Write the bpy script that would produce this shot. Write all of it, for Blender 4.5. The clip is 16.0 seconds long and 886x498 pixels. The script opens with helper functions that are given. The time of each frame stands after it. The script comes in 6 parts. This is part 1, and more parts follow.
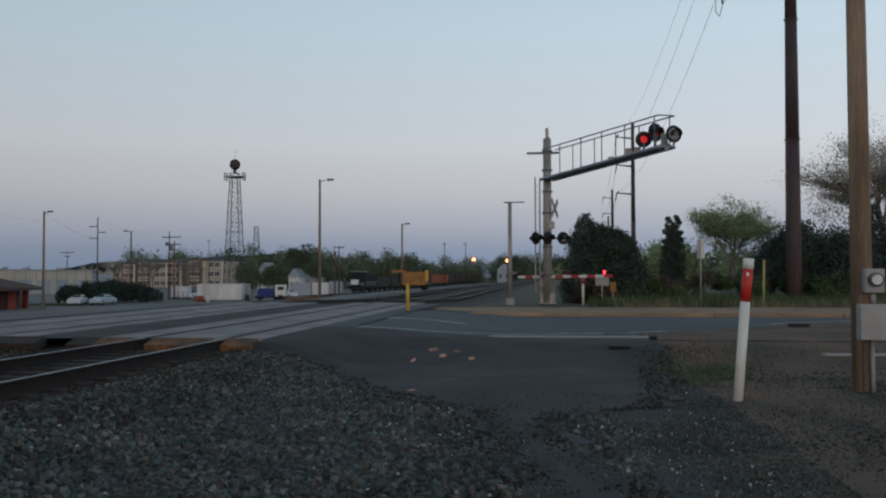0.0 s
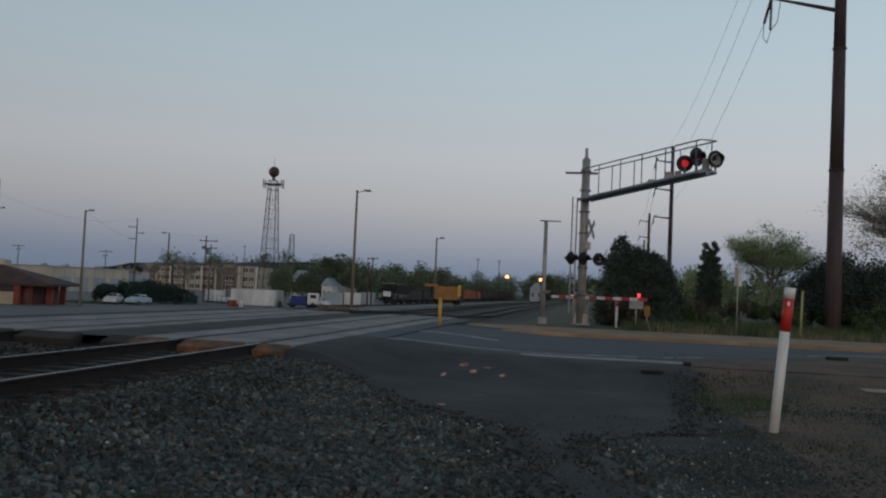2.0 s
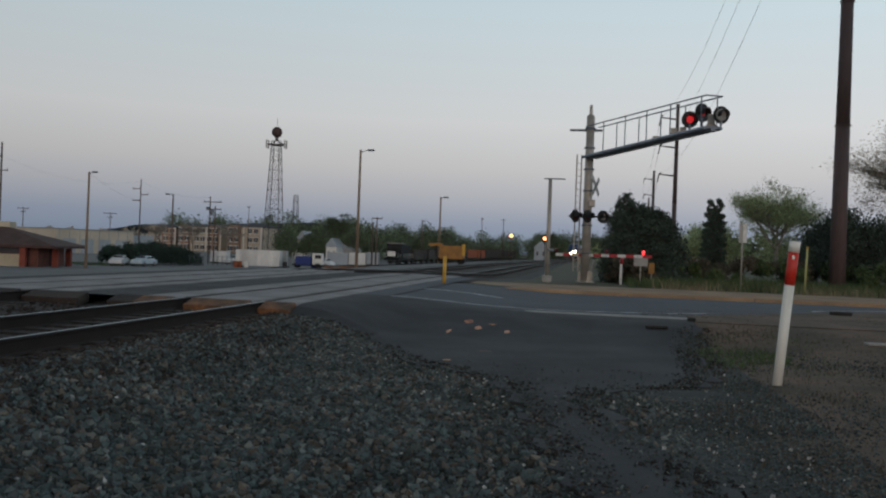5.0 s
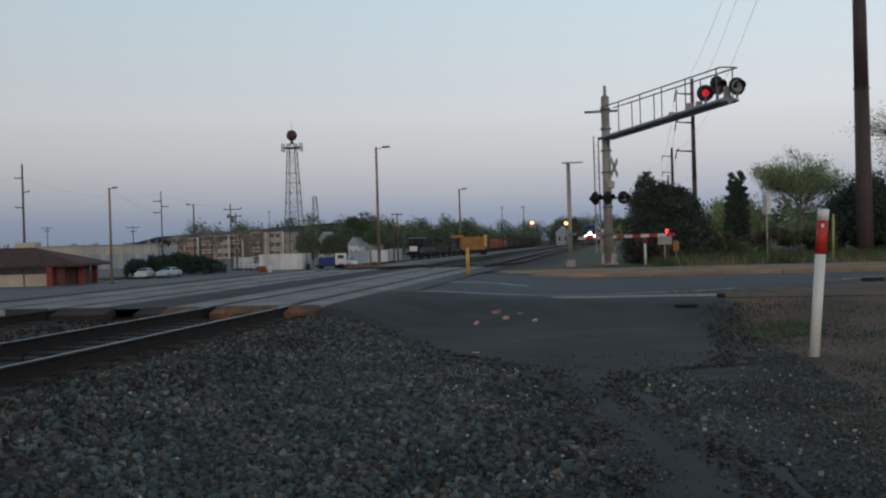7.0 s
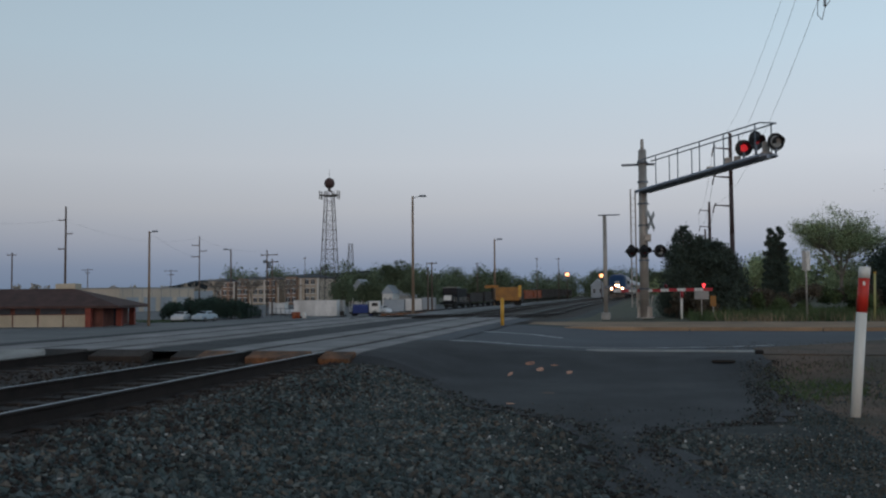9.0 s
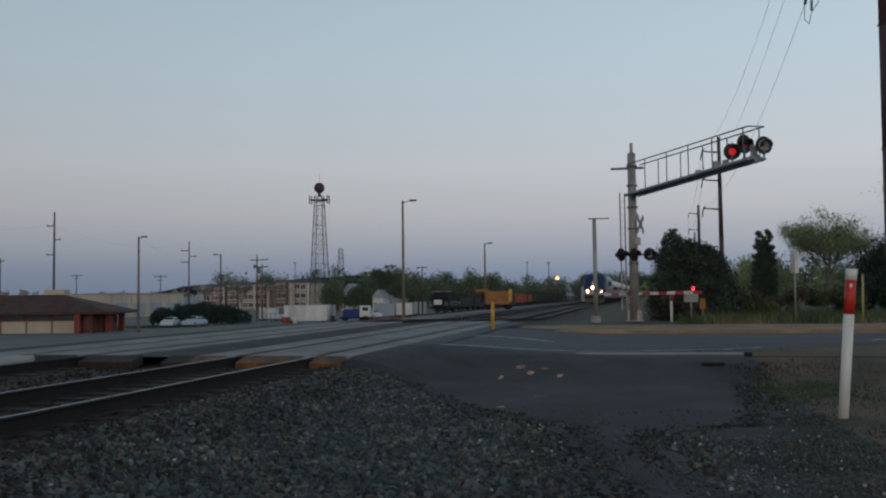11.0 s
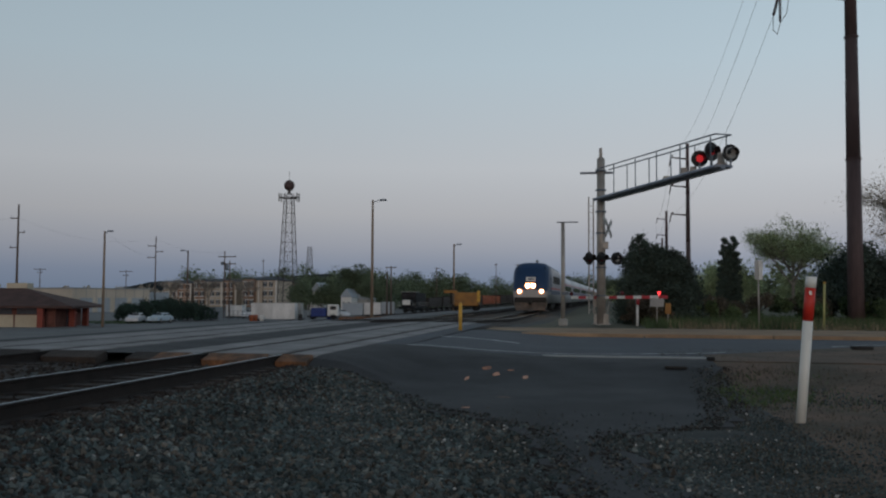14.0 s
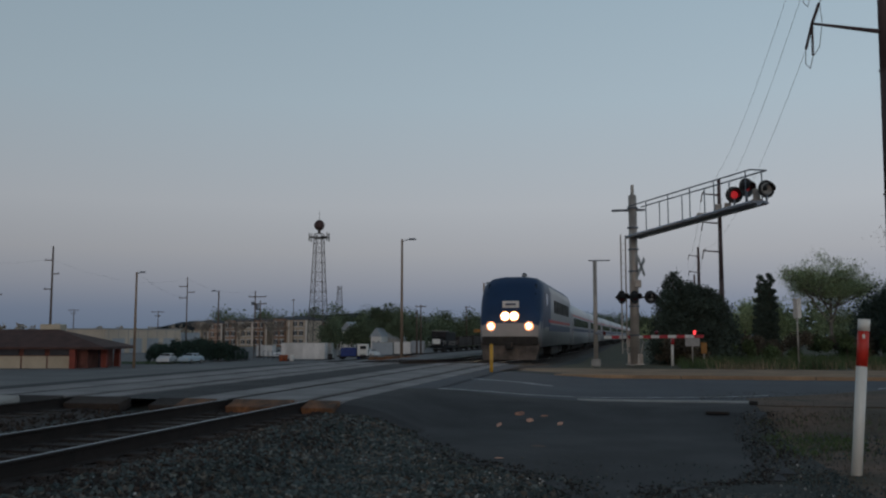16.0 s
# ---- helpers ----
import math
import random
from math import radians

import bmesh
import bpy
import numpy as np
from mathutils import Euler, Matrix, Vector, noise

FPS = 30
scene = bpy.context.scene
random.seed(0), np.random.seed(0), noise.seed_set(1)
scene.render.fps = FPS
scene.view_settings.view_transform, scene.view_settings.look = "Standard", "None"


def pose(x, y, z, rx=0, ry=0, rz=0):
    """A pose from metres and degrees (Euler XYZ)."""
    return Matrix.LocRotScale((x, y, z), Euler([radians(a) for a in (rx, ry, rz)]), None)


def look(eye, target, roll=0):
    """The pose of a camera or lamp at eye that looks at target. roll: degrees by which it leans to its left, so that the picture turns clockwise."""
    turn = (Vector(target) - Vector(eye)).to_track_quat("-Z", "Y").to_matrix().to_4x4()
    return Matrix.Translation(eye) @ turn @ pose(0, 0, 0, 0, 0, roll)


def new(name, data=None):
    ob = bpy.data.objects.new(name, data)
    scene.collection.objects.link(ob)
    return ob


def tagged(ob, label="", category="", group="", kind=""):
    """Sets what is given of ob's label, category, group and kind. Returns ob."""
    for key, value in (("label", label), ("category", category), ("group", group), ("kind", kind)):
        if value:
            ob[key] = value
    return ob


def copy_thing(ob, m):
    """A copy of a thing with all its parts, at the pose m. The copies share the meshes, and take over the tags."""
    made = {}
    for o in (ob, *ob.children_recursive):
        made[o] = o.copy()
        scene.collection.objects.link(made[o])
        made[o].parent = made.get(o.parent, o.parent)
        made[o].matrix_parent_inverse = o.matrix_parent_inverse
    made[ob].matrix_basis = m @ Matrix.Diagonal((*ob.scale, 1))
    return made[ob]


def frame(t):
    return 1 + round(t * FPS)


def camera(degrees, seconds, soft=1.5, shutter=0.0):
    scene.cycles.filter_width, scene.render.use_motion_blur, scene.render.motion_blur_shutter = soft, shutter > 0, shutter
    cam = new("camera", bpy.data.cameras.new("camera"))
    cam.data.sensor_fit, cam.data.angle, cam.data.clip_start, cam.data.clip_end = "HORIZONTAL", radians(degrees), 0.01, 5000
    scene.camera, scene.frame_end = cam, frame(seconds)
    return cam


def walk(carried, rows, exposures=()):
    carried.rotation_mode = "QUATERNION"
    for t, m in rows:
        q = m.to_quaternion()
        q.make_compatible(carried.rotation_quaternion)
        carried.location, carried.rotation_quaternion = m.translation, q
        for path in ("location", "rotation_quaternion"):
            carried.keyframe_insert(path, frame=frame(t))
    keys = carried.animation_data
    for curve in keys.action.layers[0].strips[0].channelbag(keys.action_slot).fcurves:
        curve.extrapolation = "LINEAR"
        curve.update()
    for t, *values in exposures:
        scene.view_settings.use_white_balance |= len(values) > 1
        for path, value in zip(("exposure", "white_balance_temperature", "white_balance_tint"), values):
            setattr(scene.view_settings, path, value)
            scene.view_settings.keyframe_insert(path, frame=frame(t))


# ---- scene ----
# ---- camera and its path: held at eye height on the ballast shoulder ----
cam = camera(52.0, 16.0, soft=2.2)
PATH = [
    (0, (0.102, -0.118, 1.355), (-0.124, 1.868, 1.415), -0.1),
    (0.5, (0.09, -0.031, 1.369), (-0.147, 1.951, 1.485), 0.4),
    (1, (0.076, -0.046, 1.353), (-0.204, 1.93, 1.483), 1.2),
    (1.5, (0.048, -0.054, 1.334), (-0.274, 1.917, 1.44), 3.0),
    (2, (0.057, -0.067, 1.339), (-0.243, 1.908, 1.431), 2.6),
    (2.5, (0.076, -0.064, 1.358), (-0.21, 1.912, 1.485), 2.6),
    (3, (0.034, -0.016, 1.34), (-0.283, 1.955, 1.465), 2.6),
    (3.5, (0.045, -0.126, 1.33), (-0.281, 1.842, 1.473), 2.2),
    (4, (0.067, -0.082, 1.323), (-0.254, 1.89, 1.414), 0.3),
    (4.5, (0.096, -0.056, 1.325), (-0.258, 1.911, 1.384), -0.7),
    (5, (0.056, -0.07, 1.294), (-0.25, 1.907, 1.297), 2.2),
    (5.2, (0.043, -0.021, 1.322), (-0.299, 1.949, 1.311), 0.5),
    (7.3, (0.024, 0.082, 1.302), (-0.329, 2.051, 1.283), -1.7),
    (7.5, (-0.01, 0.178, 1.323), (-0.334, 2.152, 1.294), -0.9),
    (8, (0.039, -0.015, 1.292), (-0.284, 1.958, 1.266), 1.5),
    (8.5, (0.016, -0.001, 1.3), (-0.411, 1.95, 1.388), -0.4),
    (11, (0.025, -0.042, 1.297), (-0.379, 1.914, 1.402), -0.7),
    (11.5, (0.029, -0.026, 1.297), (-0.37, 1.932, 1.393), -0.4),
    (12, (0.029, -0.043, 1.293), (-0.357, 1.917, 1.389), -0.5),
    (12.5, (0.042, -0.047, 1.296), (-0.342, 1.912, 1.426), -1.0),
    (13, (0.034, -0.053, 1.297), (-0.323, 1.912, 1.403), -0.4),
    (13.5, (0.052, -0.055, 1.305), (-0.27, 1.917, 1.397), -0.9),
    (14, (0.054, -0.113, 1.296), (-0.284, 1.855, 1.402), 0.3),
    (14.5, (0.015, 0.063, 1.322), (-0.326, 2.03, 1.444), 0.4),
    (15, (-0.042, 0.342, 1.357), (-0.342, 2.316, 1.478), -0.43),
    (15.5, (-0.028, 0.400, 1.401), (-0.376, 2.361, 1.588), -0.47),
    (16, (-0.034, 0.330, 1.381), (-0.435, 2.280, 1.571), 0.02),
]
walk(cam, [(t, look(eye, target, roll)) for t, eye, target, roll in PATH],
     exposures=[(0, 0.12, 6500, 10), (0.5, -0.04, 6500, 10), (1, -0.12, 6500, 10), (1.5, -0.1, 6550, 10), (2, -0.14, 6600, 10), (2.5, -0.06, 6600, 10), (3, -0.2, 6650, 10), (3.5, -0.14, 6750, 10), (4, -0.18, 6800, 10), (4.5, -0.06, 6900, 10), (5, 0.18, 6900, 10),
                (7.5, 0.32, 6650, 10), (8, 0.5, 6600, 10), (8.5, 0.2, 6300, 10), (11, -0.03, 6500, 10), (11.5, -0.06, 6500, 10), (12.5, -0.14, 6500, 10), (13, -0.15, 6500, 10), (14.5, -0.12, 6550, 10), (15, -0.14, 6550, 10), (15.5, -0.2, 6400, 10), (16, -0.38, 6400, 10)])

# ---- dusk sky: a clear evening, the sun just down behind the camera ----
world = bpy.data.worlds.new("dusk_sky")
scene.world = world
world.use_nodes = True
wn, wl = world.node_tree.nodes, world.node_tree.links
wn.clear()
sky_tex = wn.new("ShaderNodeTexSky")
sky_tex.sky_type, sky_tex.sun_disc = "NISHITA", False
sky_tex.sun_elevation, sky_tex.sun_rotation = radians(2.0), radians(190)
sky_tex.dust_density = 2.0
coord = wn.new("ShaderNodeTexCoord")
sep = wn.new("ShaderNodeSeparateXYZ")
ramp = wn.new("ShaderNodeValToRGB")
SKY = [(0.0, (0.15, 0.20, 0.285)), (0.028, (0.195, 0.24, 0.325)), (0.055, (0.29, 0.315, 0.375)), (0.09, (0.385, 0.398, 0.432)), (0.14, (0.445, 0.472, 0.51)),
       (0.25, (0.40, 0.49, 0.555)), (0.40, (0.33, 0.44, 0.52)), (0.6, (0.15, 0.21, 0.27)), (1.0, (0.07, 0.10, 0.14))]
els = ramp.color_ramp.elements
els[0].position, els[0].color = SKY[0][0], (*SKY[0][1], 1)
els[1].position, els[1].color = SKY[-1][0], (*SKY[-1][1], 1)
for p_, c_ in SKY[1:-1]:
    e_ = els.new(p_)
    e_.color = (*c_, 1)
bg_a, bg_b, addsh, wout = (wn.new(k) for k in ("ShaderNodeBackground", "ShaderNodeBackground", "ShaderNodeAddShader", "ShaderNodeOutputWorld"))
wl.new(coord.outputs["Generated"], sep.inputs[0])
wl.new(sep.outputs["Z"], ramp.inputs[0])
wl.new(ramp.outputs[0], bg_a.inputs[0])
# the sky is brighter towards the south-east
glow_dir = wn.new("ShaderNodeVectorMath")
glow_dir.operation = "DOT_PRODUCT"
glow_dir.inputs[1].default_value = (0.94, 0.34, 0.0)
wl.new(coord.outputs["Generated"], glow_dir.inputs[0])
glow_range = wn.new("ShaderNodeMapRange")
for k_, v_ in ((1, -0.5), (2, 0.8), (3, 0.90), (4, 1.30)):
    glow_range.inputs[k_].default_value = v_
wl.new(glow_dir.outputs["Value"], glow_range.inputs[0])
wl.new(glow_range.outputs[0], bg_a.inputs[1])
wl.new(sky_tex.outputs[0], bg_b.inputs[0])
bg_b.inputs[1].default_value = 0.01
wl.new(bg_a.outputs[0], addsh.inputs[0])
wl.new(bg_b.outputs[0], addsh.inputs[1])
wl.new(addsh.outputs[0], wout.inputs[0])
sun = new("sun", bpy.data.lights.new("sun", "SUN"))
sun.data.energy, sun.data.angle, sun.data.color = 0.5, radians(30), (1.0, 0.80, 0.66)
sun.matrix_world = look((0, 0, 50), (-6, 40, 44))


# ---- materials ----
def mat(name, col, rough=0.8, metal=0.0, vary=0.25, scale=3.0, fine=40.0, bump=0.15, second=None, glow=0.0, per_piece=0.0, streak=1.0):
    """Principled surface with broad stains and fine grain; second: the colour of the stains."""
    m = bpy.data.materials.new(name)
    m.use_nodes = True
    nt = m.node_tree
    n, l = nt.nodes, nt.links
    b = n["Principled BSDF"]
    b.inputs["Roughness"].default_value, b.inputs["Metallic"].default_value = rough, metal
    tc = n.new("ShaderNodeTexCoord")
    mp = n.new("ShaderNodeMapping")
    mp.inputs["Scale"].default_value = (1, 1, 1 / streak)
    l.new(tc.outputs["Object"], mp.inputs[0])
    big, small = n.new("ShaderNodeTexNoise"), n.new("ShaderNodeTexNoise")
    for k, sc, det in ((big, scale, 6), (small, fine, 4)):
        k.inputs["Scale"].default_value, k.inputs["Detail"].default_value = sc, det
        l.new(mp.outputs[0], k.inputs[0])
    dark = tuple(c * (1 - vary) for c in col)
    lite = tuple(min(1, c * (1 + vary)) for c in col)
    r1 = n.new("ShaderNodeValToRGB")
    r1.color_ramp.elements[0].position, r1.color_ramp.elements[1].position = 0.35, 0.68
    r1.color_ramp.elements[0].color = (*(second or dark), 1)
    r1.color_ramp.elements[1].color = (*lite, 1)
    l.new(big.outputs[0], r1.inputs[0])
    mx = n.new("ShaderNodeMix")
    mx.data_type, mx.blend_type = "RGBA", "MULTIPLY"
    mx.inputs[0].default_value = 1.0
    r2 = n.new("ShaderNodeValToRGB")
    r2.color_ramp.elements[0].position, r2.color_ramp.elements[1].position = 0.3, 0.7
    lo = 1 - vary
    r2.color_ramp.elements[0].color, r2.color_ramp.elements[1].color = (lo, lo, lo, 1), (1, 1, 1, 1)
    l.new(small.outputs[0], r2.inputs[0])
    l.new(r1.outputs[0], mx.inputs[6])
    l.new(r2.outputs[0], mx.inputs[7])
    last = mx.outputs[2]
    if per_piece:
        oi = n.new("ShaderNodeObjectInfo") if per_piece > 0 else n.new("ShaderNodeNewGeometry")
        rnd = oi.outputs["Random"] if per_piece > 0 else oi.outputs["Random Per Island"]
        mr = n.new("ShaderNodeMapRange")
        mr.inputs[3].default_value, mr.inputs[4].default_value = 1 - abs(per_piece), 1 + abs(per_piece)
        l.new(rnd, mr.inputs[0])
        mv = n.new("ShaderNodeVectorMath")
        mv.operation = "SCALE"
        l.new(last, mv.inputs[0])
        l.new(mr.outputs[0], mv.inputs["Scale"])
        last = mv.outputs[0]
    l.new(last, b.inputs["Base Color"])
    if bump:
        bp = n.new("ShaderNodeBump")
        bp.inputs["Strength"].default_value, bp.inputs["Distance"].default_value = bump, 0.02
        l.new(small.outputs[0], bp.inputs["Height"])
        l.new(bp.outputs[0], b.inputs["Normal"])
    if glow:
        b.inputs["Emission Color"].default_value, b.inputs["Emission Strength"].default_value = (*col, 1), glow
    return m


M_GROUND = mat("dirt_and_gravel", (0.048, 0.055, 0.052), 0.95, 0, 0.35, 0.35, 14, 0.5, second=(0.033, 0.038, 0.036))
M_GRASS = mat("rough_grass", (0.075, 0.085, 0.045), 0.95, 0, 0.35, 0.4, 9, 0.6, second=(0.085, 0.075, 0.05))
M_DIRT = mat("bare_dirt", (0.145, 0.088, 0.06), 0.95, 0, 0.35, 0.8, 16, 0.5, second=(0.082, 0.066, 0.043))
M_LOT = mat("lot_surface", (0.16, 0.16, 0.16), 0.9, 0, 0.2, 0.15, 6, 0.2)
M_STONE = mat("ballast_stone", (0.088, 0.093, 0.089), 0.9, 0, 0.3, 1.1, 60, 0.3, second=(0.06, 0.07, 0.067), per_piece=-0.7)


def rock_colours(m, colours):
    """Give each loose stone its own rock colour."""
    n, l = m.node_tree.nodes, m.node_tree.links
    geo, ramp_ = n.new("ShaderNodeNewGeometry"), n.new("ShaderNodeValToRGB")
    noise_ = n.new("ShaderNodeTexWhiteNoise")
    noise_.noise_dimensions = "1D"
    ramp_.color_ramp.interpolation = "CONSTANT"
    el = ramp_.color_ramp.elements
    el[0].color = (*colours[0], 1)
    el[1].position, el[1].color = 1 / len(colours), (*colours[1], 1)
    for k in range(2, len(colours)):
        e = el.new(k / len(colours))
        e.color = (*colours[k], 1)
    mul = n.new("ShaderNodeMix")
    mul.data_type, mul.blend_type = "RGBA", "MULTIPLY"
    mul.inputs[0].default_value = 1.0
    b = n["Principled BSDF"]
    old = b.inputs["Base Color"].links[0].from_socket
    l.new(geo.outputs["Random Per Island"], noise_.inputs["W"])
    l.new(noise_.outputs["Value"], ramp_.inputs[0])
    l.new(ramp_.outputs[0], mul.inputs[6])
    l.new(old, mul.inputs[7])
    l.new(mul.outputs[2], b.inputs["Base Color"])


rock_colours(M_STONE, [(0.75, 0.95, 1.0), (0.9, 1.0, 1.0), (0.6, 0.78, 0.82), (1.25, 1.05, 0.92), (0.8, 0.9, 0.95), (1.5, 1.5, 1.45), (1.1, 0.85, 0.72), (0.7, 0.85, 0.9)])
M_BALLASTSTONE = mat("rusty_ballast_stone", (0.042, 0.032, 0.027), 0.95, 0, 0.35, 1.1, 60, 0.3, per_piece=-0.6)
M_STAKE = mat("pale_stake_plastic", (0.42, 0.40, 0.16), 0.6, 0, 0.15, 3, 30, 0.03)
M_PALE = mat("quartz_stone", (0.42, 0.41, 0.39), 0.8, 0, 0.3, 9, 60, 0.2, per_piece=-0.4)
M_ASPHALT = mat("old_asphalt", (0.045, 0.047, 0.050), 0.9, 0, 0.3, 0.9, 70, 0.35, second=(0.030, 0.032, 0.035))
M_ROAD = mat("road_asphalt", (0.067, 0.076, 0.090), 0.8, 0, 0.18, 0.4, 60, 0.25, second=(0.06, 0.066, 0.078))
M_PANEL = mat("crossing_concrete", (0.27, 0.255, 0.25), 0.85, 0, 0.2, 0.9, 30, 0.2, second=(0.19, 0.18, 0.178), per_piece=0.12)
M_CONC = mat("concrete", (0.33, 0.32, 0.30), 0.85, 0, 0.25, 1.5, 30, 0.2)
M_SAND = mat("sandy_verge", (0.36, 0.235, 0.14), 0.95, 0, 0.25, 0.7, 20, 0.4, second=(0.25, 0.17, 0.11))
M_PAINT = mat("road_paint_white", (0.55, 0.56, 0.57), 0.7, 0, 0.35, 3, 25, 0.1, second=(0.25, 0.255, 0.26))
M_MARK_W = mat("survey_paint_pink", (0.80, 0.36, 0.22), 0.7, 0, 0.3, 8, 40, 0.1)
M_MARK_O = mat("survey_paint_orange", (0.80, 0.27, 0.11), 0.7, 0, 0.35, 6, 40, 0.1, second=(0.3, 0.12, 0.07))
M_MARK_D = mat("worn_survey_paint", (0.16, 0.075, 0.05), 0.8, 0, 0.4, 9, 40, 0.1, second=(0.06, 0.045, 0.04))
M_RAIL = mat("rail_web_rust", (0.018, 0.012, 0.010), 0.95, 0.0, 0.3, 4, 40, 0.15)
M_RAILTOP = mat("rail_head_polished", (0.40, 0.41, 0.43), 0.38, 1.0, 0.1, 3, 30, 0.02)
M_TIE = mat("creosote_tie", (0.036, 0.027, 0.022), 0.9, 0, 0.35, 3, 25, 0.4, per_piece=0.3)
M_TIMBER = mat("crossing_timber_rusty", (0.24, 0.105, 0.045), 0.85, 0, 0.35, 3, 25, 0.3, second=(0.09, 0.055, 0.035))
M_BALLAST = mat("ballast_bed", (0.05, 0.037, 0.03), 0.95, 0, 0.4, 1.2, 22, 0.8, second=(0.03, 0.024, 0.021))
M_ALU = mat("weathered_aluminium", (0.40, 0.365, 0.33), 0.55, 0.35, 0.15, 2, 20, 0.05)
M_ALUDARK = mat("arm_steel", (0.15, 0.175, 0.21), 0.5, 0.4, 0.2, 2, 20, 0.05)
M_ARM = mat("blue_grey_arm_steel", (0.30, 0.34, 0.41), 0.5, 0.2, 0.2, 2, 20, 0.05)
M_BLACK = mat("signal_black", (0.012, 0.012, 0.014), 0.6, 0, 0.2, 4, 30, 0.03)
M_LENS_OFF = mat("red_lens_dark", (0.10, 0.012, 0.016), 0.25, 0, 0.1, 8, 30, 0.0)
M_LENS_ON = mat("red_lens_lit", (0.85, 0.03, 0.04), 0.3, 0, 0.05, 8, 30, 0.0, glow=0.42)
M_LENS_DIM = mat("red_lens_half_lit", (0.42, 0.02, 0.03), 0.3, 0, 0.05, 8, 30, 0.0, glow=0.10)
M_TIPLAMP = mat("gate_tip_lamp", (1.0, 0.05, 0.06), 0.3, 0, 0.05, 8, 30, 0.0, glow=2.2)
M_WHITE = mat("white_paint", (0.72, 0.71, 0.68), 0.55, 0, 0.12, 5, 40, 0.05)
M_BOXW = mat("weathered_white_steel", (0.64, 0.63, 0.62), 0.6, 0, 0.2, 0.6, 8, 0.05, streak=4)
M_POSTWHITE = mat("marker_white_plastic", (0.80, 0.78, 0.72), 0.45, 0, 0.08, 3, 30, 0.03, streak=5)
M_RED = mat("red_reflective", (0.62, 0.035, 0.02), 0.5, 0, 0.12, 4, 40, 0.03)
M_GATERED = mat("gate_red", (0.50, 0.04, 0.05), 0.5, 0, 0.15, 4, 40, 0.03)
M_WOODPOLE = mat("wood_pole", (0.36, 0.25, 0.165), 0.85, 0, 0.3, 5, 40, 0.35, second=(0.22, 0.15, 0.10), streak=12)
M_DARKPOLE = mat("old_dark_pole", (0.13, 0.095, 0.075), 0.9, 0, 0.3, 3, 30, 0.3, streak=8)
M_TANPOLE = mat("tan_pole", (0.28, 0.20, 0.14), 0.85, 0, 0.25, 3, 30, 0.2, streak=8)
M_CORTEN = mat("weathering_steel", (0.105, 0.068, 0.066), 0.75, 0.1, 0.3, 1.2, 20, 0.1, second=(0.075, 0.052, 0.054), streak=10)
M_GREYBOX = mat("grey_enamel", (0.33, 0.33, 0.32), 0.5, 0.1, 0.12, 3, 30, 0.05)
M_GLASS = mat("dark_glass", (0.02, 0.025, 0.03), 0.08, 0, 0.05, 2, 10, 0.0)
M_YELLOW = mat("safety_yellow", (0.66, 0.36, 0.04), 0.5, 0, 0.2, 3, 30, 0.05)
M_ORANGEY = mat("works_yellow", (0.34, 0.15, 0.025), 0.6, 0, 0.25, 1, 12, 0.05, second=(0.26, 0.12, 0.03))
M_ORANGE = mat("faded_orange", (0.42, 0.10, 0.03), 0.7, 0, 0.3, 0.6, 8, 0.05, second=(0.2, 0.07, 0.04))
M_DARKCAR = mat("dark_freight_paint", (0.035, 0.03, 0.028), 0.7, 0, 0.35, 0.5, 8, 0.1)
M_BLUE = mat("engine_blue", (0.010, 0.036, 0.098), 0.5, 0.0, 0.1, 1, 15, 0.02)
M_SILVER = mat("engine_silver", (0.27, 0.275, 0.285), 0.4, 0.35, 0.12, 1, 15, 0.03)
M_STEEL = mat("stainless_fluted", (0.36, 0.38, 0.41), 0.38, 0.55, 0.12, 0.6, 12, 0.05)
M_PILOT = mat("grimy_pilot", (0.10, 0.085, 0.075), 0.8, 0.1, 0.35, 2, 15, 0.05, second=(0.05, 0.042, 0.038))
M_CRUMB = mat("crumbled_asphalt", (0.028, 0.023, 0.021), 0.95, 0, 0.4, 2, 30, 0.3, per_piece=-0.5)
M_ENGBLACK = mat("engine_black", (0.009, 0.010, 0.012), 0.95, 0, 0.2, 1, 10, 0.03)
M_UNDER = mat("running_gear", (0.03, 0.027, 0.025), 0.8, 0.2, 0.3, 3, 20, 0.1)
M_HEAD = mat("headlight_lens", (1.0, 0.66, 0.36), 0.2, 0, 0.0, 3, 10, 0.0, glow=70.0)
# orange ditch lamp colour, also emitted for the halo around each engine lamp
M_LAMP_HALO = mat("engine_lamp_halo", (1.0, 0.42, 0.20), 0.2, 0, 0.0, 3, 10, 0.0, glow=2.2)
M_LAMP = mat("orange_lamp_glow", (1.0, 0.36, 0.14), 0.3, 0, 0.0, 3, 10, 0.0, glow=4.0)
M_ROOF = mat("brown_shingle", (0.085, 0.045, 0.038), 0.9, 0, 0.25, 0.8, 6, 0.3)
M_BRICKW = mat("red_brick_wall", (0.16, 0.06, 0.045), 0.85, 0, 0.25, 1, 10, 0.2)
M_REDPILLAR = mat("red_pillar_paint", (0.26, 0.055, 0.035), 0.8, 0, 0.2, 1, 10, 0.1)
M_CREAM = mat("cream_panel", (0.52, 0.45, 0.34), 0.8, 0, 0.12, 0.5, 8, 0.05)
M_SHEDW = mat("pale_metal_siding", (0.54, 0.47, 0.38), 0.7, 0, 0.12, 0.2, 3, 0.05)
M_SHEDB = mat("blue_grey_siding", (0.34, 0.38, 0.42), 0.7, 0, 0.12, 0.2, 3, 0.05)
M_APT1 = mat("tan_cladding", (0.47, 0.39, 0.31), 0.8, 0, 0.12, 0.3, 3, 0.05)
